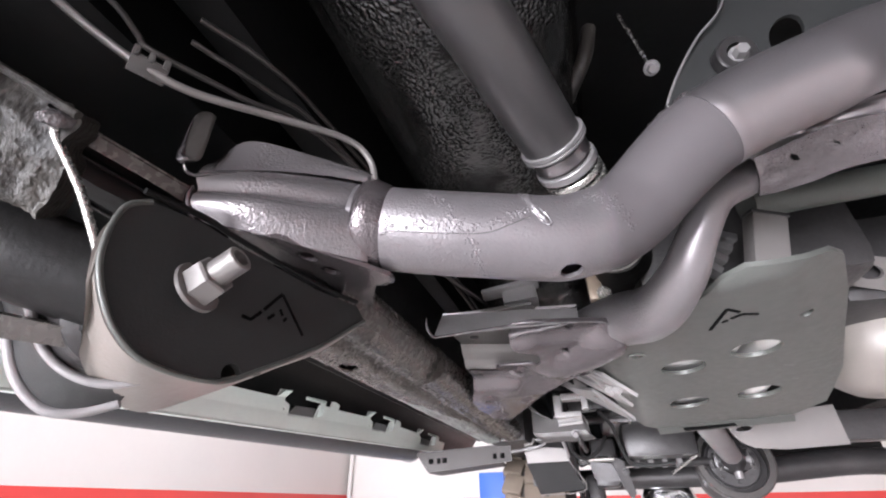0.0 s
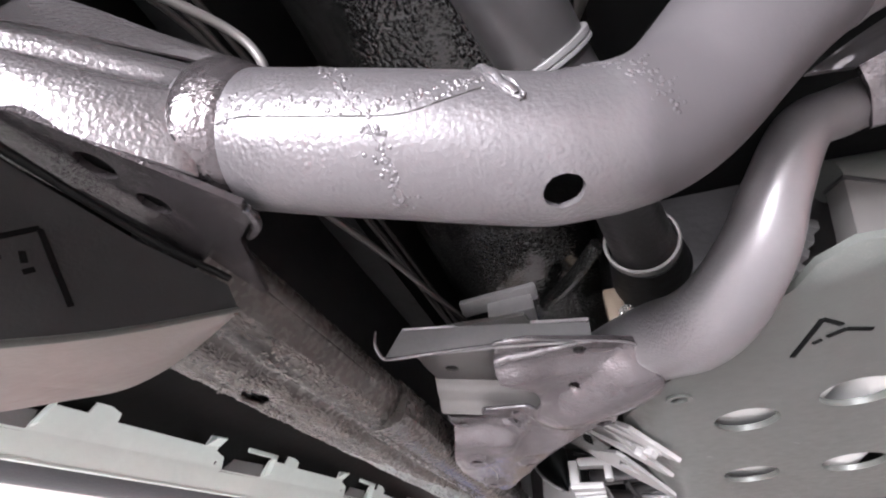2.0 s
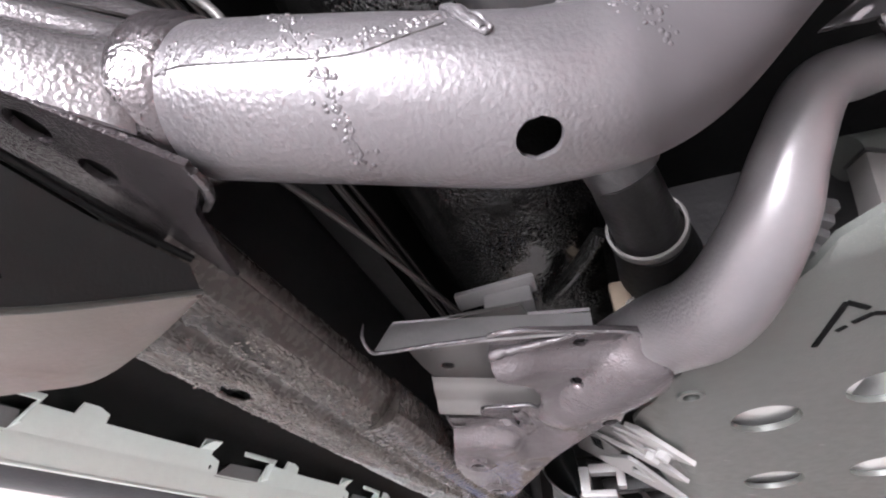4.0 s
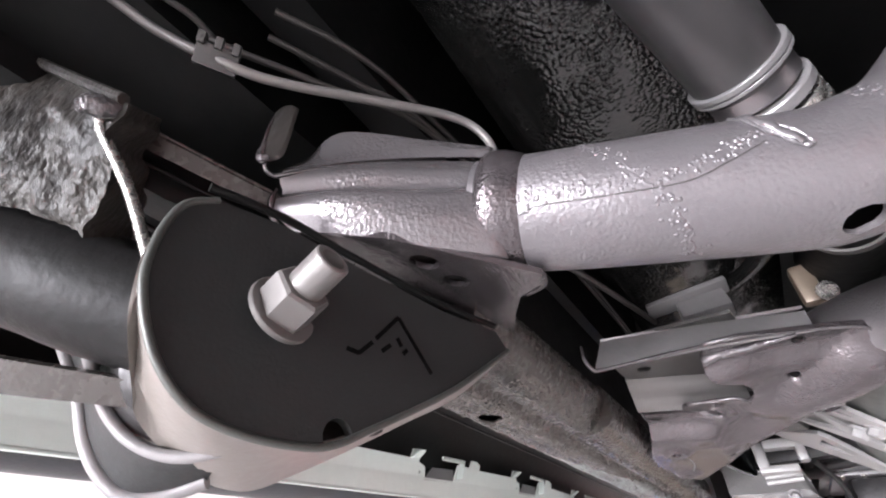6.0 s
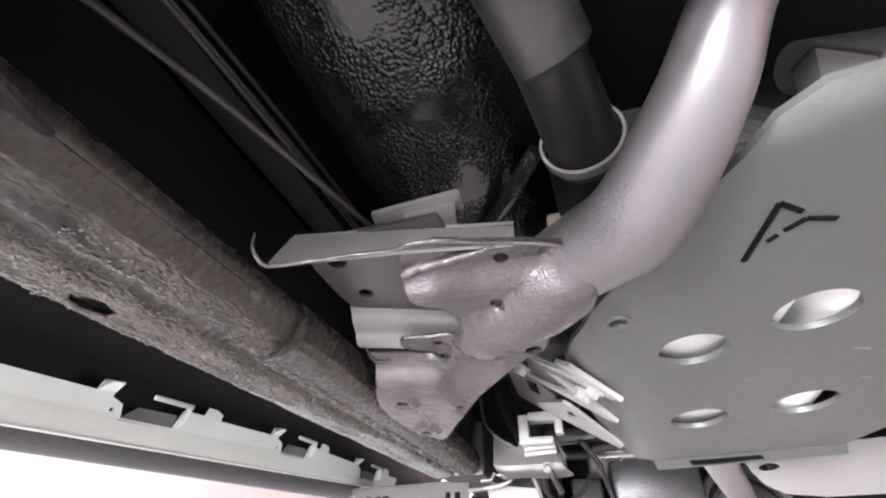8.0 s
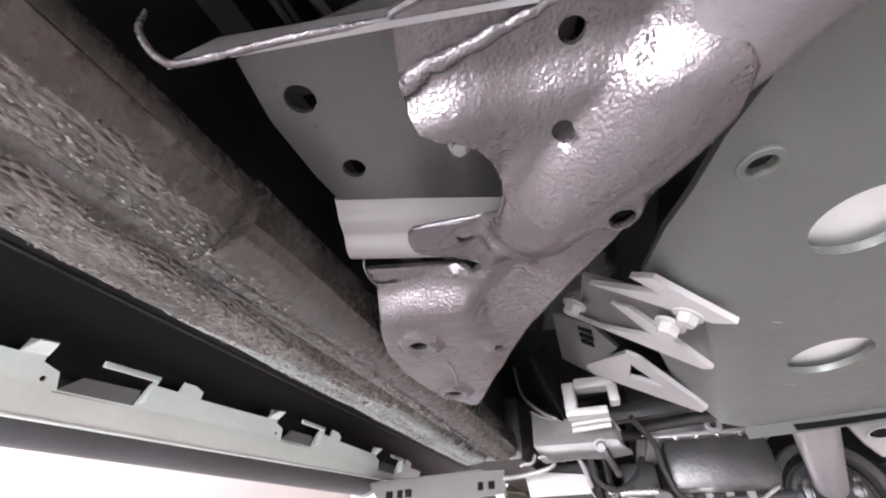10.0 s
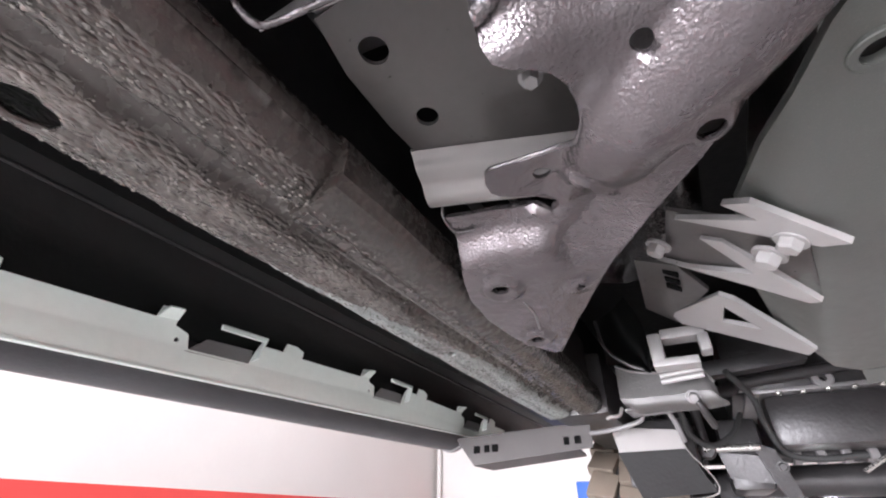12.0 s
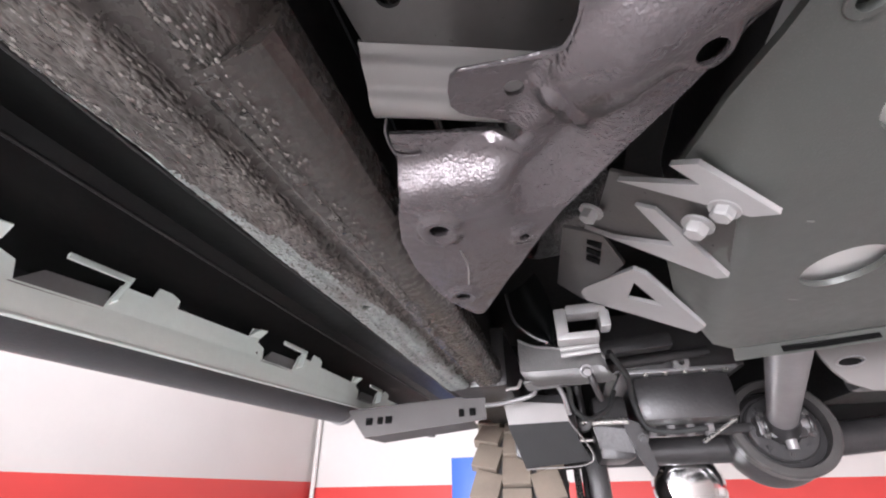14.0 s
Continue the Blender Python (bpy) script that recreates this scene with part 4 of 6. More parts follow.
skid = tagged(empty("skid_plate", (0.2, 0.8, 1.76)), "flat olive-grey skid plate with oval holes", "skid plate")
SK = [(0.043, 0.712), (0.032, 0.76), (0.022, 0.845), (0.030, 0.985), (0.062, 1.12), (0.113, 1.195), (0.143, 1.215), (0.25, 1.185), (0.412, 1.15), (0.44, 1.05), (0.40, 0.85), (0.352, 0.695), (0.325, 0.60), (0.290, 0.51),
      (0.268, 0.487), (0.240, 0.478), (0.212, 0.478), (0.185, 0.484), (0.162, 0.498), (0.148, 0.513), (0.11, 0.57), (0.055, 0.67)]
part("plate", field(SK, skid_h, 0.006, [((0.151, 0.773), 0.033, 24, 0.035, 0.35), ((0.243, 0.716), 0.033, 24, 0.035, 0.35), ((0.187, 0.995), 0.035, 24, 0.040, 0.3),
                                                        ((0.302, 0.953), 0.035, 24, 0.040, 0.3), ((0.0765, 0.697), 0.0085, 14), ((0.274, 0.605), 0.008, 14)], 0.012), SKIDM, skid, "", 30)
part("front_lip", plate([(0.143, 1.217, skid_z(1.217)), (0.414, 1.152, skid_z(1.152)), (0.420, 1.176, 1.720), (0.150, 1.243, 1.7155)], 0.005), SKIDM, skid)
# slot not cut: a black plate stands in for its shaded inside
part("lip_slot", plate([(0.20, 1.210, 1.7215), (0.24, 1.2015, 1.7225), (0.305, 1.186, 1.7238), (0.31, 1.194, 1.7202), (0.25, 1.2105, 1.7185), (0.205, 1.220, 1.7175)], 0.003), HOLE, skid, "dark slot in the folded lip")
# black disc added over the bolt hole, in place of shade in it
part("bolt_bore", sweep([(0.0765, 0.697, skid_z(0.697) + 0.005), (0.0765, 0.697, skid_z(0.697) + 0.012)], 0.012, 20), BLACK, skid)
part("bolt_rim", ring((0.0765, 0.697, skid_z(0.697) - 0.002), (0.0765, 0.697, skid_z(0.697) + 0.004), 0.0135, 0.0086, 24), SKIDM, skid)
for hx, hy, rx, ry, tn in ((0.151, 0.773, 0.033, 0.035, 0.35), (0.243, 0.716, 0.033, 0.035, 0.35), (0.187, 0.995, 0.035, 0.040, 0.3), (0.302, 0.953, 0.035, 0.040, 0.3)):
    up = [(1.0, 0.0), (0.985, 0.003), (0.98, 0.0065)]
    vs, fs = [], []
    for sc, dz in up:
        vs += [Vector((p[0], p[1], skid_z(p[1]) + dz)) for p in circle((hx, hy), rx * sc, 28, ry * sc, tn)]
    for q in range(2):
        fs += [(q * 28 + k, q * 28 + (k + 1) % 28, q * 28 + 28 + (k + 1) % 28, q * 28 + 28 + k) for k in range(28)]
    part("hole_rim", (vs, fs), SKIDM, skid)
pan3 = tagged(empty("transfer_case", (0.22, 0.85, 1.82)), "aluminium transfer case, pale covers added low to brighten the skid holes", "transfer case")
# pale covers added close over the holes so the openings look bright
part("bottom_cover", rbox((0.09, 0.70, 1.774), (0.232, 0.86, 1.86), 0.008), ALU, pan3)
part("front_cover", rbox((0.13, 0.90, 1.756), (0.25, 1.08, 1.86), 0.01), ALU, pan3)
part("rear_cover", sweep([(0.29, 0.66, 1.822), (0.31, 1.05, 1.800)], 0.05, 28), ALU, pan3)
part("upper_case", rbox((0.10, 0.66, 1.85), (0.42, 1.15, 2.03), 0.03), DARKM, pan3)


def bar(a, b, w, z):
    """A short cut stroke lying on the plate."""
    a, b = Vector(a), Vector(b)
    t = (b - a).normalized()
    s = Vector((-t.y, t.x)) * w / 2
    q = [a - s, b - s, b + s, a + s]
    vs = [Vector((p.x, p.y, z(p.y) - 0.0012)) for p in q] + [Vector((p.x, p.y, z(p.y) + 0.001)) for p in q]
    return vs, [(0, 1, 2, 3), (7, 6, 5, 4), (0, 4, 5, 1), (1, 5, 6, 2), (2, 6, 7, 3), (3, 7, 4, 0)]


for sx, sy, sw, sl in ((0.30, 0.80, 0.0015, 0.016), (0.215, 0.86, 0.002, 0.006), (0.12, 0.90, 0.002, 0.007), (0.335, 0.88, 0.0015, 0.010), (0.16, 1.06, 0.0015, 0.012)):
    part("scuff", bar((sx, sy), (sx + sl, sy + sl * 0.4), sw, lambda y: skid_z(y) + 0.0009), CAST, skid, "pale scuff")
# mark not cut through: black strokes paint the shade in its openings
part("cut_mark", join(bar((0.167, 0.623), (0.176, 0.562), 0.004, skid_z), bar((0.176, 0.562), (0.192, 0.574), 0.004, skid_z), bar((0.186, 0.592), (0.197, 0.582), 0.004, skid_z),
                      bar((0.197, 0.582), (0.216, 0.587), 0.004, skid_z), bar((0.178, 0.602), (0.183, 0.596), 0.003, skid_z)), HOLE, skid, "dark peaked cut-out mark")

# ---- control arm bracket with its skid ----
cab = tagged(empty("control_arm_bracket", (-0.23, 0.2, 1.70)), "dark powder-coated control arm skid bracket", "control arm bracket")
CN = Vector((-0.979, 0.200, -0.030)).normalized()
CP = [(-0.2179, 0.3462, 1.750), (-0.2293, 0.2899, 1.7455), (-0.2455, 0.2111, 1.7485), (-0.2533, 0.1731, 1.7518), (-0.260, 0.1397, 1.7478), (-0.2621, 0.1277, 1.7372), (-0.2623, 0.124, 1.7192), (-0.2616, 0.1249, 1.7004),
      (-0.2604, 0.1285, 1.6876), (-0.2589, 0.1342, 1.6759), (-0.2571, 0.1415, 1.6648), (-0.2546, 0.1519, 1.6546), (-0.2518, 0.1645, 1.6478), (-0.2479, 0.1835, 1.6444), (-0.2434, 0.2055, 1.6444),
      (-0.2404, 0.2208, 1.6475), (-0.2365, 0.2411, 1.6585), (-0.2261, 0.2975, 1.692), (-0.2151, 0.3585, 1.738)]
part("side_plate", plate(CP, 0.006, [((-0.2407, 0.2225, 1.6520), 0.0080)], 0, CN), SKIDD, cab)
LOW = curve_pts(CP[4:19], 4)
OUTER = [(-0.2640, 0.1385, 1.7480), (-0.2690, 0.1240, 1.7192), (-0.2690, 0.1270, 1.690), (-0.2700, 0.1340, 1.672), (-0.285, 0.148, 1.660), (-0.298, 0.159, 1.653), (-0.322, 0.188, 1.646), (-0.342, 0.222, 1.640), (-0.357, 0.262, 1.6415),
         (-0.3595, 0.300, 1.658), (-0.3575, 0.337, 1.677), (-0.354, 0.368, 1.694), (-0.347, 0.399, 1.7125), (-0.279, 0.381, 1.719), (-0.219, 0.3615, 1.7365)]
REACH = curve_pts(OUTER, 4)
fv, ff = [], []
for i, (p, q) in enumerate(zip(LOW, REACH)):
    a = p + CN * 0.0055
    fv += [a, a.lerp(q, 0.5) - Vector((0, 0, 0.0015)), q]
    if i:
        k = 3 * i
        ff += [(k - 3, k, k + 1, k - 2), (k - 2, k + 1, k + 2, k - 1)]
# lower flange paler and warmer than the side plate
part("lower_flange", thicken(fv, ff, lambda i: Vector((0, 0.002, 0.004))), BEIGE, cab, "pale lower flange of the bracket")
part("top_flange", sweep([(-0.262, 0.134, 1.7535), (-0.2545, 0.1735, 1.7575), (-0.2465, 0.2111, 1.7545), (-0.2305, 0.2899, 1.7515), (-0.219, 0.3462, 1.755)], 0.0024, 10), BLACK, cab, "black weld flange along the top")
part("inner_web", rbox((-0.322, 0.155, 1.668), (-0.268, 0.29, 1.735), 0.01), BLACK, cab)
part("edge_roll", sweep(CP[4:19], 0.0019, 10, 4), SKIDM, cab)
MARK = [((0.2207, 1.6955), (0.2284, 1.6952)), ((0.2284, 1.6952), (0.2362, 1.7041)), ((0.2383, 1.7069), (0.2530, 1.7262)), ((0.2533, 1.7258), (0.2800, 1.6980)), ((0.2431, 1.7009), (0.2485, 1.7065)), ((0.2530, 1.7125), (0.2565, 1.7080)), ((0.2579, 1.7039), (0.2607, 1.7073))]
MARK = [tuple((-0.2425 + ((y - 0.218) * 0.2 - (z - 1.7) * 0.03) / 0.978, y, z) for y, z in m) for m in MARK]
strokes = []
for a, b in MARK:
    a, b = Vector(a), Vector(b)
    d = (b - a).cross(CN).normalized() * 0.0013
    o = -CN * 0.0005
    strokes.append(plate([a + d + o, b + d + o, b - d + o, a - d + o], 0.002, (), 0, CN))
# same here, the cut-out's shaded inside is laid on as black strokes
part("cut_mark", join(*strokes), HOLE, cab, "dark peaked cut-out mark")
bev = [Vector((-0.2425 + ((y - 0.218) * 0.2 - (z - 1.7) * 0.03) / 0.978 + 0.0004, y, z)) for y, z in ((0.2690, 1.7100), (0.2793, 1.6993), (0.2785, 1.6985), (0.2682, 1.7092))]
part("mark_bevel", plate(bev, 0.001, (), 0, CN), PIPE, cab, "bright cut edge of the mark")
SB = Vector((-0.2498, 0.1825, 1.7020))
stud = part("stud", ring(SB, SB + Vector((0.035, -0.002, 0.0165)), 0.0095, 0.0065, 28), PIPE, cab, "grey threaded stud with a bore")
part("nut", ring(SB, SB + Vector((0.017, -0.001, 0.008)), 0.0150, 0.009, 6), PIPE, stud)
part("washer", ring(SB, SB + Vector((0.003, 0, 0.001)), 0.0185, 0.009, 28), PIPE, stud)
# black plug fills the hollow stud, painting the shade in its bore
part("bore", sweep([SB, SB + Vector((0.016, -0.001, 0.0075))], 0.0066, 20), BLACK, stud)
ARC1 = [(-0.372, 0.135, 1.70), (-0.373, 0.154, 1.677), (-0.372, 0.167, 1.655), (-0.367, 0.179, 1.640), (-0.358, 0.191, 1.631), (-0.345, 0.204, 1.632), (-0.329, 0.216, 1.639)]
ARC2 = [(-0.333, 0.135, 1.69), (-0.334, 0.153, 1.667), (-0.331, 0.162, 1.657), (-0.325, 0.170, 1.650), (-0.316, 0.180, 1.645), (-0.305, 0.190, 1.644), (-0.292, 0.201, 1.648)]
part("bush_cup", patch([ARC1, [tuple(Vector(a).lerp(Vector(b), 0.5) + Vector((0, 0, 0.004))) for a, b in zip(ARC1, ARC2)], ARC2], 0.003, 4, 3), SKIDD, cab)
part("cup_rim", sweep(ARC1, 0.004, 10, 4), GREY, cab)
part("cup_rim", sweep(ARC2, 0.003, 10, 4), GREY, cab)
part("bush_sleeve", ring(Vector((-0.290, 0.180, 1.690)) + CN * 0.012, Vector((-0.295, 0.180, 1.690)) + CN * 0.08, 0.038, 0.012, 36), DARKM, cab)

ctl = tagged(empty("suspension_link", (-0.33, 0.13, 1.72)), "dark grey round suspension link running rearwards", "suspension link")
part("tube", sweep([(-0.298, 0.168, 1.702), (-0.33, 0.135, 1.713), (-0.39, 0.07, 1.735), (-0.62, -0.2, 1.80), (-0.75, -0.5, 1.80)], 0.031, 32, 5), LINK, ctl)
part("lower_strip", plate([(-0.62, -0.26, 1.745), (-0.42, 0.02, 1.692), (-0.355, 0.112, 1.680), (-0.300, 0.163, 1.669), (-0.300, 0.168, 1.657), (-0.357, 0.120, 1.666), (-0.42, 0.03, 1.678), (-0.62, -0.24, 1.73)], 0.006, (), 0, (-0.6, 0.6, 0.3)), RAILF, ctl)
part("end_eye", sweep([(-0.296, 0.170, 1.690), (-0.312, 0.186, 1.698)], 0.032, 32), LINK, ctl)

cast = tagged(empty("rail_casting", (-0.32, 0.06, 1.77)), "rough glossy grey-black axle bracket beside the rail", "bracket")
part("face", rippled(patch([[(-0.43, -0.06, 1.872), (-0.36, 0.02, 1.832), (-0.315, 0.062, 1.805), (-0.272, 0.088, 1.776)],
                    [(-0.435, -0.10, 1.80), (-0.36, 0.015, 1.78), (-0.322, 0.062, 1.765), (-0.288, 0.099, 1.750)],
                    [(-0.44, -0.06, 1.765), (-0.37, 0.035, 1.745), (-0.334, 0.078, 1.735), (-0.304, 0.110, 1.725)]], 0.03, 18, 18, (-0.5, 0.6, 0.6)), 0.0055, (95, 95, 48)), FORGE, cast)
part("top_bead", sweep([(-0.43, -0.062, 1.874), (-0.36, 0.018, 1.834), (-0.315, 0.060, 1.807), (-0.272, 0.087, 1.778)], 0.003, 8), FORGE, cast)
LUMP = [(-0.2856, 0.0754, 1.7701), (-0.2828, 0.0785, 1.7724), (-0.2816, 0.0808, 1.7730), (-0.2791, 0.0854, 1.7741), (-0.2773, 0.0895, 1.7743)]
hook = tagged(empty("wire_hook", (-0.289, 0.09, 1.787)), "bright bent wire hook below the rail", "wire hook")
part("wire", sweep([(-0.2816, 0.0808, 1.774), (-0.286, 0.086, 1.771), (-0.286, 0.090, 1.765), (-0.281, 0.109, 1.742), (-0.277, 0.126, 1.716), (-0.276, 0.134, 1.703)], 0.0028, 10), STEEL, hook)
part("clip", rippled(sweep(LUMP, [0.003, 0.0052, 0.0058, 0.0055, 0.003], 14, 4), 0.0025, (150, 150, 150)), WAX, hook, "crinkled bright fixing lump")

# ---- lines and shaft above the tube ----
line = tagged(empty("brake_line", (-0.26, 0.14, 1.855)), "grey-brown brake line clipped along the rail", "brake line")
part("pipe", sweep([(-0.333, -0.30, 1.90), (-0.333, -0.02, 1.90), (-0.322, 0.062, 1.889), (-0.302, 0.090, 1.872), (-0.281, 0.110, 1.858), (-0.262, 0.140, 1.856), (-0.225, 0.198, 1.874), (-0.192, 0.248, 1.887), (-0.177, 0.270, 1.876), (-0.172, 0.279, 1.85), (-0.171, 0.285, 1.82)], 0.0034, 12), PIPE, line)
ALONG, ACROSS = Vector((0.461, 0.887, 0.040)).normalized(), Vector((0.598, -0.344, 0.724)).normalized()
CLIP = Matrix.Translation((-0.2785, 0.1103, 1.8563)) @ Matrix((ALONG, ACROSS, ALONG.cross(ACROSS))).transposed().to_4x4()
part("clip", join(rbox((-0.0125, -0.0075, -0.003), (0.0125, 0.0075, 0.001), 0.001, CLIP),
                  *[rbox((-0.0125 + k * 0.0100, 0.005, -0.003), (-0.0080 + k * 0.0100, 0.0125, 0.004), 0.001, CLIP) for k in range(3)]), BRKT, line, "grey plastic pipe clip with three prongs")
FUEL = [[(-0.272, 0.125, 1.939), (-0.246, 0.186, 1.942), (-0.233, 0.28, 1.946)], [(-0.281, 0.131, 1.9205), (-0.254, 0.201, 1.925), (-0.231, 0.28, 1.927)],
        [(-0.37, 0.04, 1.975), (-0.322, 0.085, 1.93), (-0.300, 0.103, 1.899), (-0.288, 0.112, 1.884), (-0.256, 0.169, 1.885), (-0.222, 0.28, 1.908)]]
for path in FUEL:
    x, y, z = path[-1]
    thing("fuel_line", sweep(path + [(x + 0.03, 0.60, z - 0.01), (x + 0.03, 1.2, z)], 0.0026, 10), LINE, "thin dark fuel line along the underbody", "fuel line", "fuel lines")
thing("brake_hose", sweep([(-0.20, 0.34, 1.835), (-0.171, 0.432, 1.838), (-0.15, 0.52, 1.84), (-0.135, 0.60, 1.845)], 0.0032, 10), LINE, "thin grey-brown brake hose behind the tube", "brake hose")
shaft = tagged(empty("drive_shaft", (0.0, 0.36, 1.92)), "grey steel drive shaft with a ribbed boot", "drive shaft")
part("tube", sweep([(-0.262, -0.47, 2.01), (0.003, 0.355, 1.926)], 0.034, 36), SHAFTM, shaft)
for k, (a, b, r, mt) in enumerate(((0.0, 0.05, 0.038, GREY), (0.06, 0.09, 0.038, GREY), (0.12, 0.30, 0.033, SATIN), (0.32, 0.42, 0.036, GREY), (0.46, 0.54, 0.0355, STEEL), (0.58, 0.66, 0.036, STEEL), (0.7, 1.4, 0.03, DARKM))):
    A, B = Vector((0.003, 0.355, 1.926)), Vector((0.038, 0.448, 1.893))
    part("boot_ring" if k else "collar", ring(A.lerp(B, a), A.lerp(B, b), r, 0.012), mt, shaft)
fl = tagged(empty("shaft_flange", (0.076, 0.60, 1.915)), "dark round drive flange with a thin bright rim", "drive flange")
part("body", sweep([(0.040, 0.455, 1.893), (0.0735, 0.597, 1.905)], [0.026, 0.034], 32), DARKM, fl)
part("rim", ring((0.070, 0.582, 1.9015), (0.0725, 0.594, 1.9035), 0.0395, 0.0362, 40), PIPE, fl)
part("case", sweep([(0.074, 0.600, 1.905), (0.105, 0.76, 1.95)], [0.038, 0.060], 32), BLACK, fl)
stay = tagged(empty("cross_stay", (0.0, 0.59, 1.87)), "glossy black stay under the tunnel", "stay")
part("bar", sweep([(-0.053, 0.731, 1.926), (-0.012, 0.673, 1.922), (0.029, 0.615, 1.93)], 0.010, 12), BLACKG, stay)
gold = tagged(empty("yellow_bolt", (0.045, 0.61, 1.85)), "bright zinc bolt in a small tan mount", "bolt")
part("head", hexhead((0.052, 0.716, 1.886), (0.2, -1, -0.4), 0.009, 0.008), STEEL, gold)
part("mount", rbox((0.027, 0.725, 1.880), (0.052, 0.745, 1.935), 0.006), GOLD, gold)
mb = tagged(empty("mount_plate", (0.2, 0.36, 1.98)), "dark steel mount plate with a round bush", "mount plate")
part("plate", plate([(0.108, 0.385, 1.912), (0.127, 0.385, 1.942), (0.150, 0.372, 1.985), (0.184, 0.364, 2.033), (0.221, 0.360, 2.073), (0.25, 0.362, 2.15), (0.48, 0.40, 2.15), (0.42, 0.41, 1.96), (0.20, 0.39, 1.925)], 0.005,
                    [((0.282, 0.376, 2.030), 0.030, 0.017)], 0, (0, 1, 0)), SKIDD, mb)
part("edge_bead", sweep([(0.108, 0.383, 1.912), (0.127, 0.383, 1.942), (0.150, 0.370, 1.985), (0.184, 0.362, 2.033), (0.221, 0.358, 2.073), (0.25, 0.360, 2.15)], 0.0016, 8), GREY, mb)
part("bush", ring((0.212, 0.378, 2.0), (0.215, 0.362, 1.995), 0.022, 0.012, 28), DARKM, mb)
part("bush_bolt", hexhead((0.216, 0.366, 1.995), (0.1, -1, -0.3), 0.008, 0.012), GREY, mb)
strap = tagged(empty("tube_strap", (0.25, 0.43, 1.91)), "wavy grey weld flange along the upper tube", "strap bracket")
part("weld_edge", rippled(patch([[(0.180, 0.415, 1.8970), (0.215, 0.397, 1.9050), (0.252, 0.382, 1.9090), (0.297, 0.372, 1.9020), (0.400, 0.352, 1.8880)],
                        [(0.186, 0.412, 1.8920), (0.213, 0.398, 1.8940), (0.247, 0.386, 1.8950), (0.280, 0.376, 1.8940), (0.390, 0.358, 1.8800)],
                        [(0.203, 0.408, 1.8830), (0.216, 0.400, 1.8820), (0.246, 0.388, 1.8840), (0.277, 0.379, 1.8840), (0.385, 0.361, 1.8720)]], 0.004, 12, 8, (0, 1, 0.5)), 0.0022, (55, 30, 130)), SATIN, strap, "bright wavy weld edge")
part("box", rippled(patch([[(0.203, 0.408, 1.8830), (0.216, 0.400, 1.8820), (0.246, 0.388, 1.8840), (0.277, 0.379, 1.8840), (0.385, 0.361, 1.8720)],
                  [(0.207, 0.422, 1.8690), (0.220, 0.416, 1.8690), (0.250, 0.406, 1.8700), (0.283, 0.394, 1.8710), (0.385, 0.378, 1.8600)],
                  [(0.208, 0.441, 1.8560), (0.225, 0.436, 1.8540), (0.253, 0.427, 1.8540), (0.288, 0.414, 1.8550), (0.380, 0.396, 1.8460)]], 0.004, 10, 8, (0, 1, 0.5)), 0.0016, (38, 38, 60)), WAXF, strap)
# holes not cut: flush black discs paint the shade inside them
for hx, hy, hz in ((0.238, 0.406, 1.8748), (0.271, 0.394, 1.8765)):
    part("bolt_hole", sweep([(hx, hy + 0.004, hz + 0.004), (hx, hy - 0.0012, hz - 0.0008)], 0.0055, 16), HOLE, strap)
part("rod", sweep([(0.255, 0.587, 1.935), (0.441, 0.627, 1.962), (0.7, 0.70, 2.0)], 0.022, 18), SKIDM, strap)
nutp = tagged(empty("steel_nut", (0.137, 0.384, 2.03)), "bright steel nut with a thin pin under the floor", "nut")
part("nut", hexhead((0.137, 0.384, 2.03), (0, -0.6, -1), 0.007, 0.009), GREY, nutp)
part("pin", sweep([(0.137, 0.386, 2.03), (0.128, 0.38, 2.09), (0.12, 0.376, 2.14)], 0.0022, 8), STEEL, nutp)
block = tagged(empty("grey_mount_block", (0.252, 0.56, 1.85)), "light grey transmission mount block above the plate", "mount block")
part("web", rbox((-0.022, -0.012, -0.060), (0.022, 0.012, 0.02), 0.003, pose(0.252, 0.56, 1.877, 10, 12, 18)), PIPE, block)
part("cap", rbox((-0.024, -0.014, 0.017), (0.024, 0.012, 0.021), 0.0015, pose(0.252, 0.56, 1.877, 10, 12, 18)), DARKM, block)
for k in range(4):
    thing("stacked_clip", rbox((-0.016, -0.01, -0.006), (0.016, 0.01, 0.006), 0.002, pose(0.215 - 0.010 * k, 0.60, 1.895 - 0.014 * k, 0, 15 + 9 * k, 20)), GREY, "small light grey stacked plug clip", "plug clip", "plug clips")
thing("breather_hose", sweep([(0.074, 0.349, 2.090), (0.062, 0.357, 2.050), (0.040, 0.376, 2.020), (0.026, 0.386, 2.000)], 0.009, 12), LINE, "dark curved breather hose above the shaft", "hose")
pan2 = tagged(empty("transmission_case", (0.62, 1.0, 1.82)), "light beige-grey round transmission casing", "transmission")
part("bowl", sweep([(0.59, 1.09, 1.93), (0.585, 1.08, 1.87), (0.58, 1.065, 1.80), (0.575, 1.06, 1.755), (0.575, 1.06, 1.74)], [0.13, 0.135, 0.125, 0.08, 0.01], 36, 5), BEIGE, pan2)
part("rim", ring((0.588, 1.088, 1.885), (0.589, 1.089, 1.90), 0.148, 0.12, 48), GREY, pan2)
for k in range(10):
    a = math.pi * (0.6 + k * 0.1)
    part("rim_bolt", hexhead((0.588 + 0.142 * math.cos(a), 1.088 + 0.142 * math.sin(a), 1.885), (0, 0, -1), 0.008, 0.009), STEEL, pan2)
part("upper_case", rbox((0.45, 0.85, 1.86), (0.78, 1.3, 2.03), 0.03), DARKM, pan2)
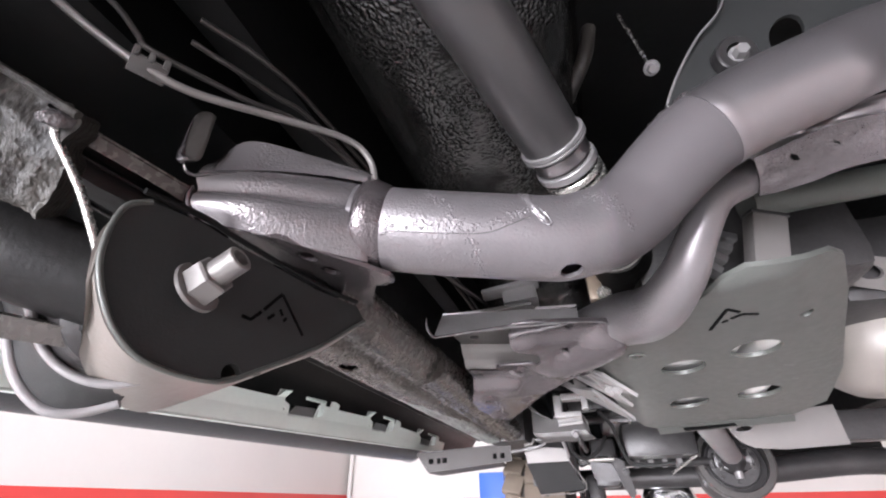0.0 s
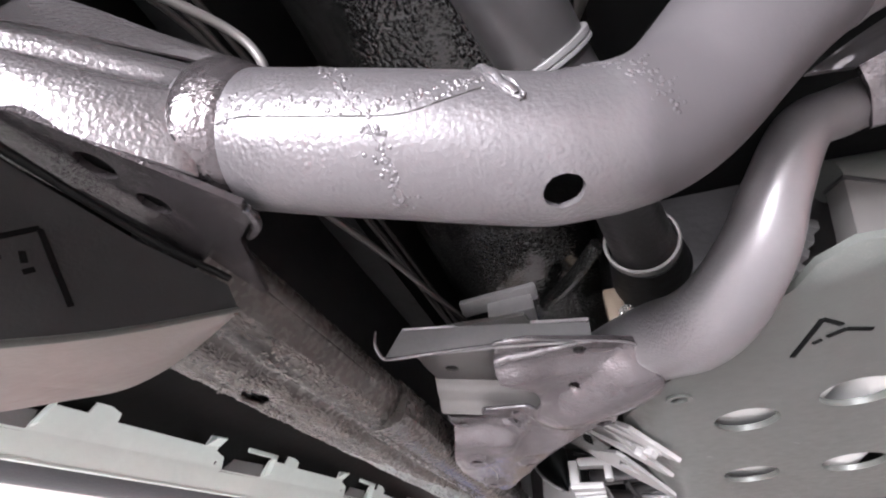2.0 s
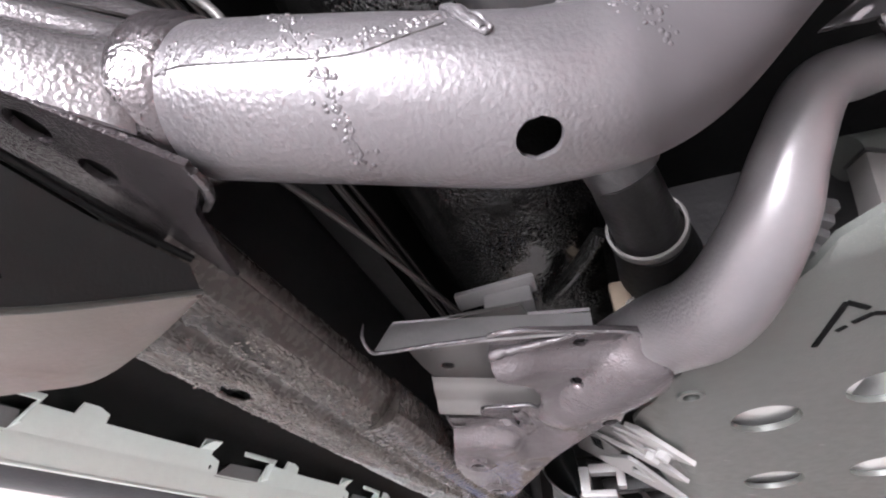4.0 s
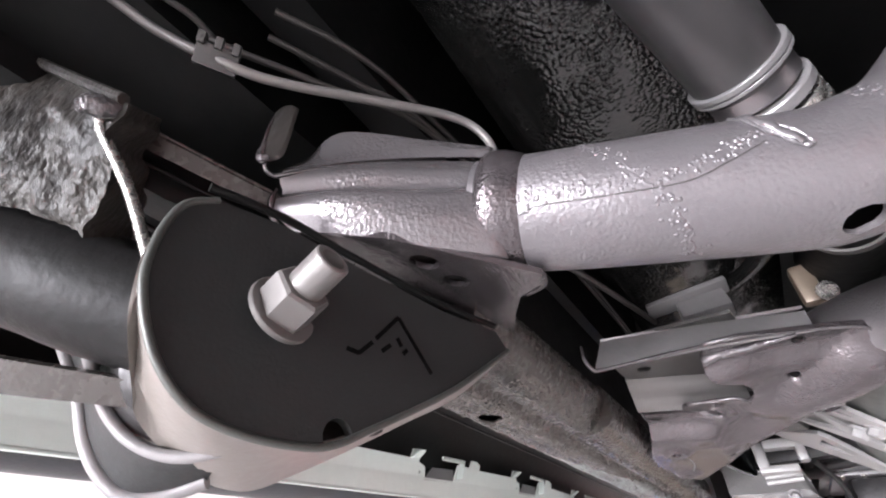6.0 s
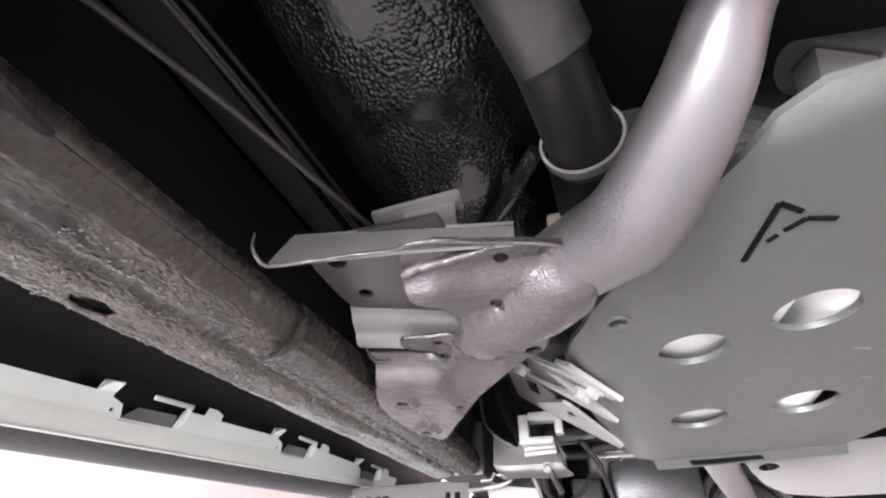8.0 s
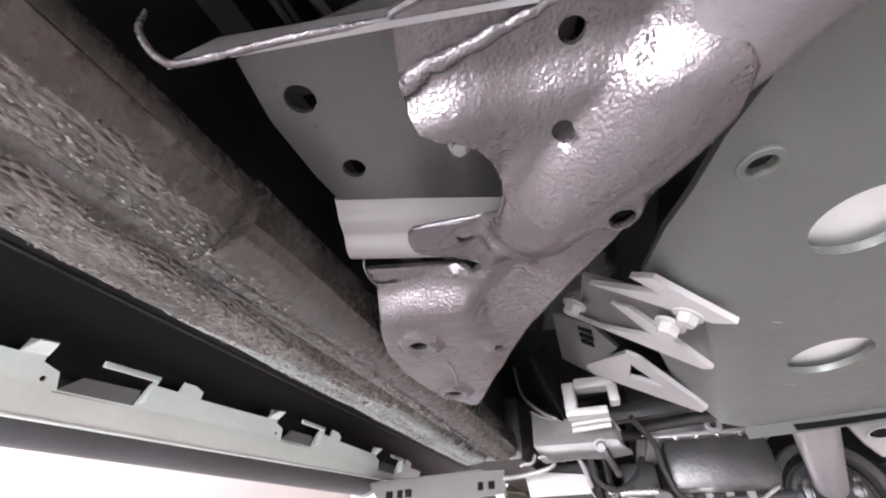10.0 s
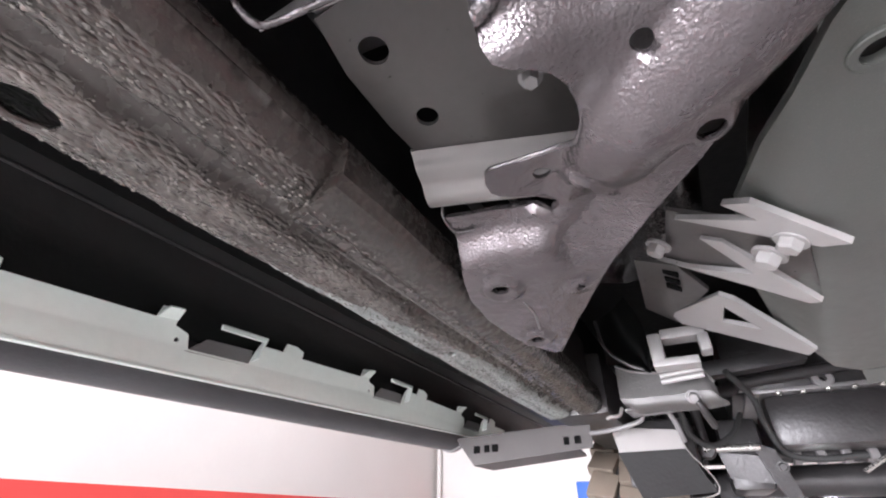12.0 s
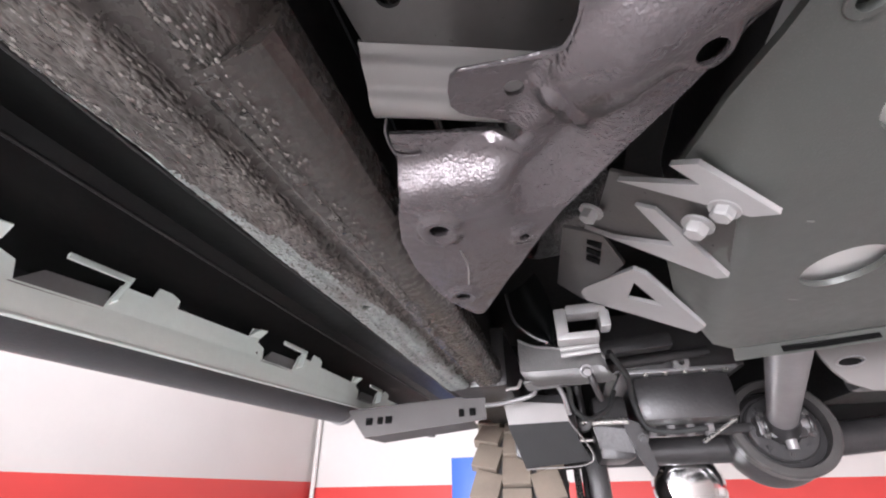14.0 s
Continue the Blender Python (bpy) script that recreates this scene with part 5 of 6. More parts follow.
slot = tagged(empty("slotted_bracket", (0.47, 0.79, 1.90)), "grey steel bracket with a square slot", "bracket")
part("plate", plate([(0.448, 0.793, 1.933), (0.508, 0.816, 1.926), (0.581, 0.846, 1.917), (0.571, 0.873, 1.866), (0.499, 0.843, 1.877), (0.439, 0.818, 1.886)], 0.006, [((0.486, 0.822, 1.904), 0.026, 0.013)], 0, (0, 1, 0)), PIPE, slot)
part("bolt", hexhead((0.447, 0.803, 1.906), (0, -1, -0.4), 0.008, 0.008), STEEL, slot)

# ---- sliding step and sill ----
slider = tagged(empty("rock_slider", (-0.65, 0.6, 1.745)), "charcoal painted round rock slider tube beside the sill", "rock slider")
part("tube", sweep([(-0.652, -1.4, 1.749), (-0.652, 1.56, 1.749)], 0.044, 36), SLIDER, slider)
part("end_cap", sweep([(-0.652, 1.552, 1.749), (-0.655, 1.575, 1.747), (-0.655, 1.582, 1.747)], [0.046, 0.045, 0.036], 36), GREY, slider)
sill = tagged(empty("sill_flange", (-0.60, 0.6, 1.76)), "pale green primed sill flange with bent tabs", "sill")
SX, ST = -0.604, 1.775
ST_X = SX + 0.012
edge = [(-1.4, ST)]
for k in range(-4, 3):
    y = 0.765 + 0.385 * k
    edge += [(y - 0.046, ST), (y - 0.044, ST + 0.014), (y - 0.022, ST + 0.016), (y - 0.020, ST - 0.004), (y, ST - 0.010), (y + 0.008, ST - 0.027), (y + 0.100, ST - 0.026), (y + 0.106, ST + 0.002),
             (y + 0.150, ST + 0.002), (y + 0.152, ST + 0.015), (y + 0.172, ST + 0.015), (y + 0.188, ST + 0.010), (y + 0.190, ST)]
edge += [(1.80, ST), (1.80, 1.741), (-1.4, 1.741)]
part("strip", plate([(SX + 0.30 * (z - 1.741), y, z) for y, z in edge], 0.0025, [((SX + 0.006, 0.754 + 0.385 * k, 1.755), 0.003) for k in range(-1, 2)], 0, (-1, 0, 0), (0, 1, 0)), SILL, sill)
part("lower_fold", rbox((-0.613, -1.4, 1.7375), (-0.603, 1.80, 1.741), 0.001), SILL, sill)
for k in range(-4, 3):
    y = 0.765 + 0.385 * k
    part("bridge", join(rbox((ST_X + 0.012, y + 0.030, ST + 0.002), (ST_X + 0.016, y + 0.104, ST + 0.009), 0.001), plate([(ST_X, y + 0.098, ST - 0.025), (ST_X, y + 0.106, ST + 0.006), (ST_X + 0.016, y + 0.104, ST + 0.009), (ST_X + 0.016, y + 0.094, ST - 0.022)], 0.002, (), 0, (0, 1, 0))), SILL, sill)
    part("inner_web", plate([(ST_X - 0.010, y + 0.004, ST - 0.030), (ST_X - 0.010, y + 0.102, ST - 0.029), (ST_X - 0.010, y + 0.102, ST - 0.006), (ST_X - 0.010, y + 0.030, ST - 0.008)], 0.002, (), 0, (-1, 0, 0)), GREY, sill)
    part("bent_tab", plate([(ST_X, y - 0.046, ST), (ST_X + 0.016, y - 0.042, ST + 0.010), (ST_X + 0.016, y - 0.024, ST + 0.012), (ST_X, y - 0.020, ST + 0.002)], 0.002), SILL, sill)
for ob in list(sill.children) + list(slider.children):
    lean, hinge = (0.055, 0.95) if ob.parent == sill else (0.028, 1.50)
    for v in ob.data.vertices:
        v.co.z += lean * (min(v.co.y, 1.2 if ob.parent == sill else 9.0) - hinge)
outr = tagged(empty("slider_outrigger", (-0.43, 1.5, 1.70)), "grey painted outrigger plate at the slider end", "outrigger")
part("plate", plate([(-0.60, 1.50, 1.722), (-0.27, 1.50, 1.738), (-0.27, 1.50, 1.69), (-0.30, 1.50, 1.687), (-0.555, 1.50, 1.664)], 0.006, (), 0, (0, 1, 0)), OUTM, outr)
part("lower_fold", plate([(-0.555, 1.50, 1.664), (-0.30, 1.50, 1.687), (-0.30, 1.56, 1.68), (-0.53, 1.56, 1.657)], 0.005), OUTM, outr)
part("underside", plate([(-0.60, 1.505, 1.722), (-0.27, 1.505, 1.738), (-0.27, 1.62, 1.735), (-0.60, 1.62, 1.72)], 0.005), OUTM, outr)
for k, (x, w) in enumerate(((-0.545, 0.016), (-0.518, 0.013), (-0.497, 0.016), (-0.30, 0.014), (-0.325, 0.012))):
    part("letter_bar", rbox((x - w / 2, 1.497, 1.690 + 0.035 * (x + 0.545)), (x + w / 2, 1.4995, 1.706 + 0.035 * (x + 0.545)), 0.001), HOLE, outr)

# ---- brackets beyond the stamped plate ----
WN = Vector((0.566, -0.036, 0.824))
wb = tagged(empty("skid_arm_bracket", (0.03, 0.93, 1.77)), "light grey zigzag skid arm bracket with bolts", "skid bracket")
part("upper_arm", plate([(-0.025, 0.873, 1.806), (0.030, 0.846, 1.768), (0.008, 0.832, 1.783), (0.024, 0.822, 1.772), (0.079, 0.854, 1.735), (0.066, 0.868, 1.744)], 0.006, (), 0, WN), ZINC, wb)
part("lower_arm", plate([(-0.05, 0.985, 1.826), (-0.02, 0.985, 1.808), (0.032, 0.958, 1.772), (-0.008, 0.908, 1.797), (0.008, 0.905, 1.787), (0.045, 0.945, 1.763), (0.079, 0.982, 1.741), (0.072, 0.993, 1.746)], 0.006, (), 0, WN), ZINC, wb)
part("web", plate([(-0.03, 0.87, 1.816), (0.06, 0.86, 1.758), (0.082, 0.985, 1.747), (-0.04, 1.0, 1.83)], 0.004, (), 0, WN), BRKT, wb)
part("bolt", hexhead((0.040, 0.905, 1.764), -WN, 0.0105, 0.012), ZINC, wb, "bright zinc bolt head")
part("bolt", hexhead((0.050, 0.868, 1.755), -WN, 0.0095, 0.010), ZINC, wb, "bright zinc bolt head")
part("bolt", hexhead((-0.044, 0.942, 1.820), -WN, 0.010, 0.012), ZINC, wb, "bright zinc bolt head")
ab = tagged(empty("triangle_bracket", (0.02, 1.12, 1.79)), "light grey triangular bracket with a cut-out", "skid bracket")
tri = [(-0.052, 1.20, 1.838), (0.005, 1.047, 1.795), (0.018, 1.048, 1.786), (0.092, 1.135, 1.739), (0.089, 1.168, 1.742), (-0.04, 1.235, 1.834)]
def framed(outer, inner, thick, away):
    """A flat plate with a three-cornered cut-out."""
    n = Vector(away).normalized()
    o = Vector(outer[0])
    u = (Vector(outer[1]) - o - n * (Vector(outer[1]) - o).dot(n)).normalized()
    w = n.cross(u)
    flat = lambda p: ((Vector(p) - o).dot(u), (Vector(p) - o).dot(w))
    v2, fs = sheet2([flat(p) for p in outer], [[flat(p) for p in inner]], 0)
    return thicken([o + u * v[0] + w * v[1] for v in v2], fs, lambda i: n * thick)


part("plate", framed(tri, [(0.010, 1.085, 1.792), (0.045, 1.125, 1.768), (0.008, 1.150, 1.795)], 0.006, WN), ZINC, ab)
part("edge_fold", plate([(-0.04, 1.235, 1.834), (0.089, 1.168, 1.742), (0.089, 1.185, 1.752), (-0.04, 1.25, 1.846)], 0.004, (), 0, WN), ZINC, ab)
lp = thing("lettered_plate", plate([(-0.075, 0.99, 1.833), (-0.03, 0.985, 1.815), (-0.005, 1.05, 1.80), (-0.045, 1.24, 1.838), (-0.085, 1.20, 1.855)], 0.005, (), 0, WN), BRKT, "grey steel plate with small dark characters", "plate")
for k in range(3):
    part("letter_bar", plate([Vector((-0.047, 1.005 + 0.022 * k, 1.8215)), Vector((-0.032, 1.005 + 0.022 * k, 1.8115)), Vector((-0.032, 1.018 + 0.022 * k, 1.812)), Vector((-0.047, 1.018 + 0.022 * k, 1.822))], 0.002, (), 0, WN), HOLE, lp)
hb = tagged(empty("body_mount", (-0.09, 1.37, 1.77)), "grey pressed steel body mount bracket", "body mount")
part("upper_face", patch([[(-0.176, 1.375, 1.818), (-0.146, 1.375, 1.803), (-0.101, 1.375, 1.795), (-0.062, 1.375, 1.798), (-0.034, 1.375, 1.799), (-0.017, 1.375, 1.768)],
                         [(-0.176, 1.366, 1.782), (-0.146, 1.366, 1.775), (-0.101, 1.366, 1.771), (-0.062, 1.366, 1.773), (-0.032, 1.366, 1.774), (-0.016, 1.366, 1.752)],
                         [(-0.175, 1.352, 1.750), (-0.146, 1.352, 1.749), (-0.103, 1.352, 1.749), (-0.066, 1.352, 1.750), (-0.030, 1.352, 1.751), (-0.014, 1.352, 1.737)]], 0.004, 5, 4, (0, 1, 0.3)), CAST, hb, "pale textured upper face")
part("lower_face", patch([[(-0.175, 1.352, 1.7495), (-0.146, 1.352, 1.7485), (-0.103, 1.352, 1.7485), (-0.066, 1.352, 1.7495), (-0.030, 1.352, 1.7505), (-0.014, 1.352, 1.7365)],
                         [(-0.170, 1.357, 1.740), (-0.146, 1.357, 1.733), (-0.106, 1.357, 1.734), (-0.070, 1.357, 1.733), (-0.033, 1.357, 1.735), (-0.006, 1.357, 1.731)],
                         [(-0.169, 1.370, 1.737), (-0.146, 1.370, 1.724), (-0.108, 1.370, 1.725), (-0.072, 1.370, 1.723), (-0.036, 1.370, 1.723), (-0.003, 1.370, 1.727)]], 0.004, 5, 4, (0, 1, 0.3)), BRKT, hb)
part("edge_roll", sweep([(-0.176, 1.374, 1.818), (-0.146, 1.374, 1.803), (-0.101, 1.374, 1.795), (-0.062, 1.374, 1.798), (-0.034, 1.374, 1.799), (-0.017, 1.374, 1.768)], 0.0026, 8), CAST, hb)
part("underside", plate([(-0.172, 1.362, 1.729), (-0.02, 1.362, 1.738), (-0.02, 1.46, 1.742), (-0.172, 1.46, 1.735)], 0.004), BRKT, hb)
part("stud", hexhead((-0.055, 1.350, 1.742), (0, -1, -0.5), 0.009, 0.011), GREY, hb)
part("stud_strap", sweep([(-0.052, 1.352, 1.742), (-0.045, 1.36, 1.72), (-0.035, 1.40, 1.70)], 0.006, 10), DARKM, hb)
part("hook", sweep([(-0.175, 1.356, 1.735), (-0.182, 1.354, 1.722), (-0.198, 1.352, 1.720), (-0.205, 1.352, 1.717)], 0.0035, 8), PIPE, hb)
eb = tagged(empty("clip_housing", (-0.06, 1.25, 1.80)), "white-grey moulded clip with a square opening", "clip")
part("body", join(rbox((-0.099, 1.25, 1.778), (-0.078, 1.29, 1.829), 0.004), rbox((-0.078, 1.25, 1.816), (-0.012, 1.29, 1.834), 0.004), rbox((-0.025, 1.25, 1.79), (-0.008, 1.29, 1.82), 0.004), rbox((-0.099, 1.25, 1.772), (-0.03, 1.29, 1.785), 0.003)), ZINC, eb)
part("spring", join(*[sweep([(-0.096, 1.30, 1.770 - 0.010 * k), (-0.03, 1.30, 1.775 - 0.010 * k)], 0.005, 10) for k in range(2)]), ZINC, eb)

shield = thing("heat_shield", patch([[(-0.177, 1.25, 1.867), (-0.168, 1.25, 1.815), (-0.138, 1.25, 1.783), (-0.114, 1.25, 1.770)], [(-0.15, 1.29, 1.90), (-0.137, 1.29, 1.845), (-0.118, 1.29, 1.805), (-0.108, 1.29, 1.775)],
                                     [(-0.122, 1.27, 1.914), (-0.105, 1.27, 1.868), (-0.099, 1.27, 1.821), (-0.104, 1.26, 1.778)]], 0.003, 6, 5, (0, 1, 0)), ROCK, "glossy black curved splash shield", "splash shield")
part("rim", sweep([(-0.177, 1.248, 1.867), (-0.168, 1.248, 1.815), (-0.138, 1.248, 1.783), (-0.114, 1.248, 1.770)], 0.003, 8), DARKM, shield)

# ---- front axle end ----
box = tagged(empty("skid_box", (-0.16, 1.65, 1.66)), "grey and black boxed control arm mount", "mount box")
part("front", plate([(-0.245, 1.6, 1.743), (-0.101, 1.6, 1.728), (-0.098, 1.6, 1.690), (-0.235, 1.6, 1.688)], 0.006, (), 0, (0, 1, 0)), PIPE, box)
part("underside", plate([(-0.238, 1.598, 1.688), (-0.098, 1.598, 1.690), (-0.062, 1.62, 1.610), (-0.206, 1.62, 1.596)], 0.006, (), 0, (0, 1, 0.2)), LINK, box)
part("edge", sweep([(-0.10, 1.594, 1.73), (-0.097, 1.592, 1.69), (-0.06, 1.614, 1.608), (-0.206, 1.614, 1.595)], 0.0016, 8), PIPE, box)
part("body", rbox((-0.23, 1.64, 1.62), (-0.08, 1.85, 1.76), 0.01), DARKM, box)
thing("axle_hose", sweep([(-0.27, 1.49, 1.716), (-0.22, 1.50, 1.722), (-0.165, 1.50, 1.735), (-0.155, 1.50, 1.76), (-0.13, 1.50, 1.775), (-0.105, 1.52, 1.74), (-0.095, 1.56, 1.70)], 0.005, 10), GREY, "bent light grey brake pipe by the mount", "brake pipe")
oil = tagged(empty("oil_pan", (0.2, 1.95, 1.77)), "dark grey pressed steel oil pan", "oil pan")
part("pan", rbox((0.09, 1.86, 1.712), (0.345, 2.2, 1.835), 0.025), DARKM, oil)
part("flange", rbox((0.06, 1.84, 1.835), (0.36, 2.2, 1.845), 0.003), GREY, oil)
part("engine_block", rbox((0.03, 1.88, 1.845), (0.40, 2.4, 2.03), 0.02), DARKM, oil)
part("rail_bar", rbox((0.05, 1.75, 1.865), (0.33, 1.80, 1.905), 0.008, pose(0, 0, 0.0, 0, -4, 0)), DARKM, oil)
part("boss", ring((0.226, 1.835, 1.857), (0.226, 1.86, 1.857), 0.022, 0.008, 24), GREY, oil)
for k in range(6):
    part("flange_bolt", hexhead((0.08 + 0.05 * k, 1.845, 1.833), (0, -0.3, -1), 0.006, 0.006), STEEL, oil)
axle = tagged(empty("front_axle", (0.45, 2.15, 1.66)), "dark cast front axle with pinion flange", "axle")
part("housing", sweep([(0.475, 2.02, 1.688), (0.475, 2.06, 1.682), (0.475, 2.16, 1.675), (0.475, 2.26, 1.672)], [0.10, 0.118, 0.125, 0.09], 40, 5), DARKM, axle)
part("flange", ring((0.465, 1.985, 1.695), (0.467, 2.02, 1.692), 0.085, 0.045, 36), DARKM, axle)
part("flange_rim", ring((0.470, 1.985, 1.700), (0.472, 2.03, 1.695), 0.130, 0.106, 48), BRKT, axle, "cast rim of the housing")
part("joint_cross", join(sweep([(0.405, 1.962, 1.700), (0.525, 1.962, 1.700)], 0.014, 16), sweep([(0.465, 1.962, 1.640), (0.465, 1.962, 1.760)], 0.014, 16)), GREY, axle)
for ex, ez in ((0.412, 1.700), (0.518, 1.700)):
    part("yoke_ear", rbox((ex - 0.014, 1.955, ez - 0.026), (ex + 0.014, 2.0, ez + 0.026), 0.008), DARKM, axle)
    part("yoke_strap", sweep([(ex, 1.960, ez - 0.024), (ex, 1.945, ez - 0.014), (ex, 1.941, ez), (ex, 1.945, ez + 0.014), (ex, 1.960, ez + 0.024)], 0.004, 8), DARKM, axle)
    for dz in (-0.026, 0.026):
        part("strap_bolt", hexhead((ex, 1.953, ez + dz), (0, -1, 0), 0.0065, 0.007), BRKT, axle)
for k in range(8):
    a = k * math.pi / 4
    part("flange_bolt", hexhead((0.465 + 0.068 * math.cos(a), 1.985, 1.695 + 0.068 * math.sin(a)), (0, -1, 0), 0.0075, 0.008), DARKM, axle)
part("tube_left", sweep([(0.45, 2.14, 1.66), (0.05, 2.14, 1.655), (-0.20, 2.14, 1.65)], 0.04, 28), DARKM, axle)
part("tube_right", sweep([(0.55, 2.14, 1.665), (0.85, 2.14, 1.69), (1.0, 2.14, 1.69)], 0.045, 28), DARKM, axle)
prop = tagged(empty("front_prop_shaft", (0.33, 1.6, 1.74)), "light grey front propeller shaft", "drive shaft")
part("tube", sweep([(0.235, 1.22, 1.775), (0.455, 1.94, 1.712)], 0.034, 32), GREY, prop)
part("joint", sweep([(0.447, 1.91, 1.715), (0.465, 1.985, 1.697)], [0.036, 0.045], 28), DARKM, prop)
part("joint", rbox((0.42, 1.95, 1.665), (0.51, 1.985, 1.735), 0.012), DARKM, prop)
link = thing("steering_link", sweep([(-0.02, 1.95, 1.705), (0.15, 1.98, 1.705), (0.38, 2.0, 1.70), (0.42, 2.02, 1.72)], 0.016, 18), DARKM, "dark steering link rod with collars", "link rod")
for x in (0.12, 0.17, 0.22, 0.27):
    part("collar", ring((x, 1.975, 1.705), (x + 0.02, 1.978, 1.705), 0.022, 0.012, 20), GREY, link)
thing("white_stay", sweep([(0.24, 1.9, 1.66), (0.335, 1.9, 1.715)], 0.005, 8), STEEL, "short bright stay rod by the oil pan", "stay rod")
part("cover", sweep([(0.245, 2.16, 1.56), (0.245, 2.175, 1.56), (0.245, 2.25, 1.56), (0.245, 2.30, 1.56)], [0.05, 0.085, 0.11, 0.06], 32, 5), CHROME, axle, "polished steel round cover")
part("engine_backing", rbox((-0.45, 2.55, 1.74), (1.2, 2.6, 2.17), 0.01), BLACK, floor_pan)
cm2 = tagged(empty("front_crossmember", (0.6, 1.35, 1.72)), "grey steel crossmember behind the skid plate", "crossmember")
part("beam", rbox((0.40, 1.43, 1.70), (1.0, 1.50, 1.775), 0.012, Matrix.Identity(4)), DARKM, cm2)
part("lower_arm", plate([(0.336, 1.41, 1.767), (0.342, 1.41, 1.745), (0.350, 1.41, 1.725), (0.363, 1.41, 1.706), (0.392, 1.41, 1.690), (0.46, 1.41, 1.684), (0.60, 1.41, 1.69), (0.60, 1.41, 1.785)], 0.006,
                         [((0.380, 1.41, 1.738), 0.020, 0.007)], 0, (0, 1, 0), (1, 0, 0.12)), PIPE, cm2, "pale cast arm with a long slot")
part("slot_rim", sweep([Vector((0.380, 1.408, 1.738)) + Vector((0.021 * math.cos(a), 0, 0.008 * math.sin(a) + 0.0025 * math.cos(a))) for a in (k * math.pi / 8 for k in range(17))], 0.0016, 6, 2), GREY, cm2)
sway = tagged(empty("sway_link", (-0.06, 1.75, 1.75)), "dark sway bar link with a zinc through bolt", "link")
part("rod", sweep([(-0.066, 1.745, 1.83), (-0.064, 1.75, 1.76), (-0.062, 1.75, 1.702)], 0.011, 14), DARKM, sway)
part("eye", ring((-0.062, 1.73, 1.702), (-0.062, 1.77, 1.702), 0.02, 0.008, 20), DARKM, sway)
part("bolt", sweep([(-0.075, 1.745, 1.703), (0.045, 1.752, 1.703)], 0.008, 12), STEEL, sway)
part("nut", hexhead((-0.070, 1.745, 1.703), (-1, 0, 0), 0.013, 0.012), DARKM, sway)
trk = tagged(empty("axle_bracket", (0.06, 1.78, 1.66)), "dark welded axle bracket with a slanted web", "bracket")
part("web", plate([(0.03, 1.78, 1.72), (0.075, 1.78, 1.70), (0.10, 1.80, 1.60), (0.085, 1.80, 1.575), (0.06, 1.79, 1.62)], 0.008, (), 0, (0, 1, 0)), DARKM, trk)
part("side_plate", plate([(-0.04, 1.79, 1.70), (0.04, 1.79, 1.69), (0.07, 1.80, 1.63), (-0.03, 1.80, 1.645)], 0.008, (), 0, (0, 1, 0)), DARKM, trk)
part("bolt", hexhead((0.078, 1.785, 1.665), (0, -1, -0.2), 0.009, 0.009), DARKM, trk)
part("gusset", rbox((-0.03, 1.83, 1.62), (0.06, 2.12, 1.78), 0.015), DARKM, trk)
thing("stabiliser_bar", sweep([(-0.10, 1.72, 1.835), (0.02, 1.80, 1.84), (0.06, 1.82, 1.86), (0.30, 1.84, 1.885)], 0.014, 16), DARKM, "dark grey stabiliser bar above the oil pan", "stabiliser bar")
spring = tagged(empty("coil_spring", (-0.13, 2.0, 1.80)), "dark coil spring above the axle", "spring")
part("coil", sweep([(-0.13 + 0.055 * math.cos(a), 2.0 + 0.055 * math.sin(a), 1.70 + 0.0055 * a / 0.35) for a in (0.35 * k for k in range(60))], 0.007, 8, 2), DARKM, spring)
part("bump_stop", sweep([(-0.13, 2.0, 1.72), (-0.13, 2.0, 1.98)], 0.03, 20), RUBBERD, spring)
hose = thing("flexible_hose", sweep([(-0.12, 1.50, 1.775), (-0.09, 1.54, 1.755), (-0.085, 1.60, 1.72), (-0.05, 1.66, 1.70), (0.0, 1.72, 1.73), (0.03, 1.78, 1.78)], 0.006, 10), RUBBERD, "black flexible brake hose", "brake hose")
thing("wiring_loom", sweep([(0.02, 1.62, 1.845), (0.06, 1.70, 1.80), (0.075, 1.80, 1.76), (0.10, 1.85, 1.70), (0.16, 1.86, 1.685), (0.25, 1.86, 1.69)], 0.007, 10), RUBBERD, "black corrugated wiring loom by the oil pan", "cable")
disc = tagged(empty("brake_disc", (-0.05, 2.15, 1.45)), "dark brake disc and shield behind the wheel", "brake disc")
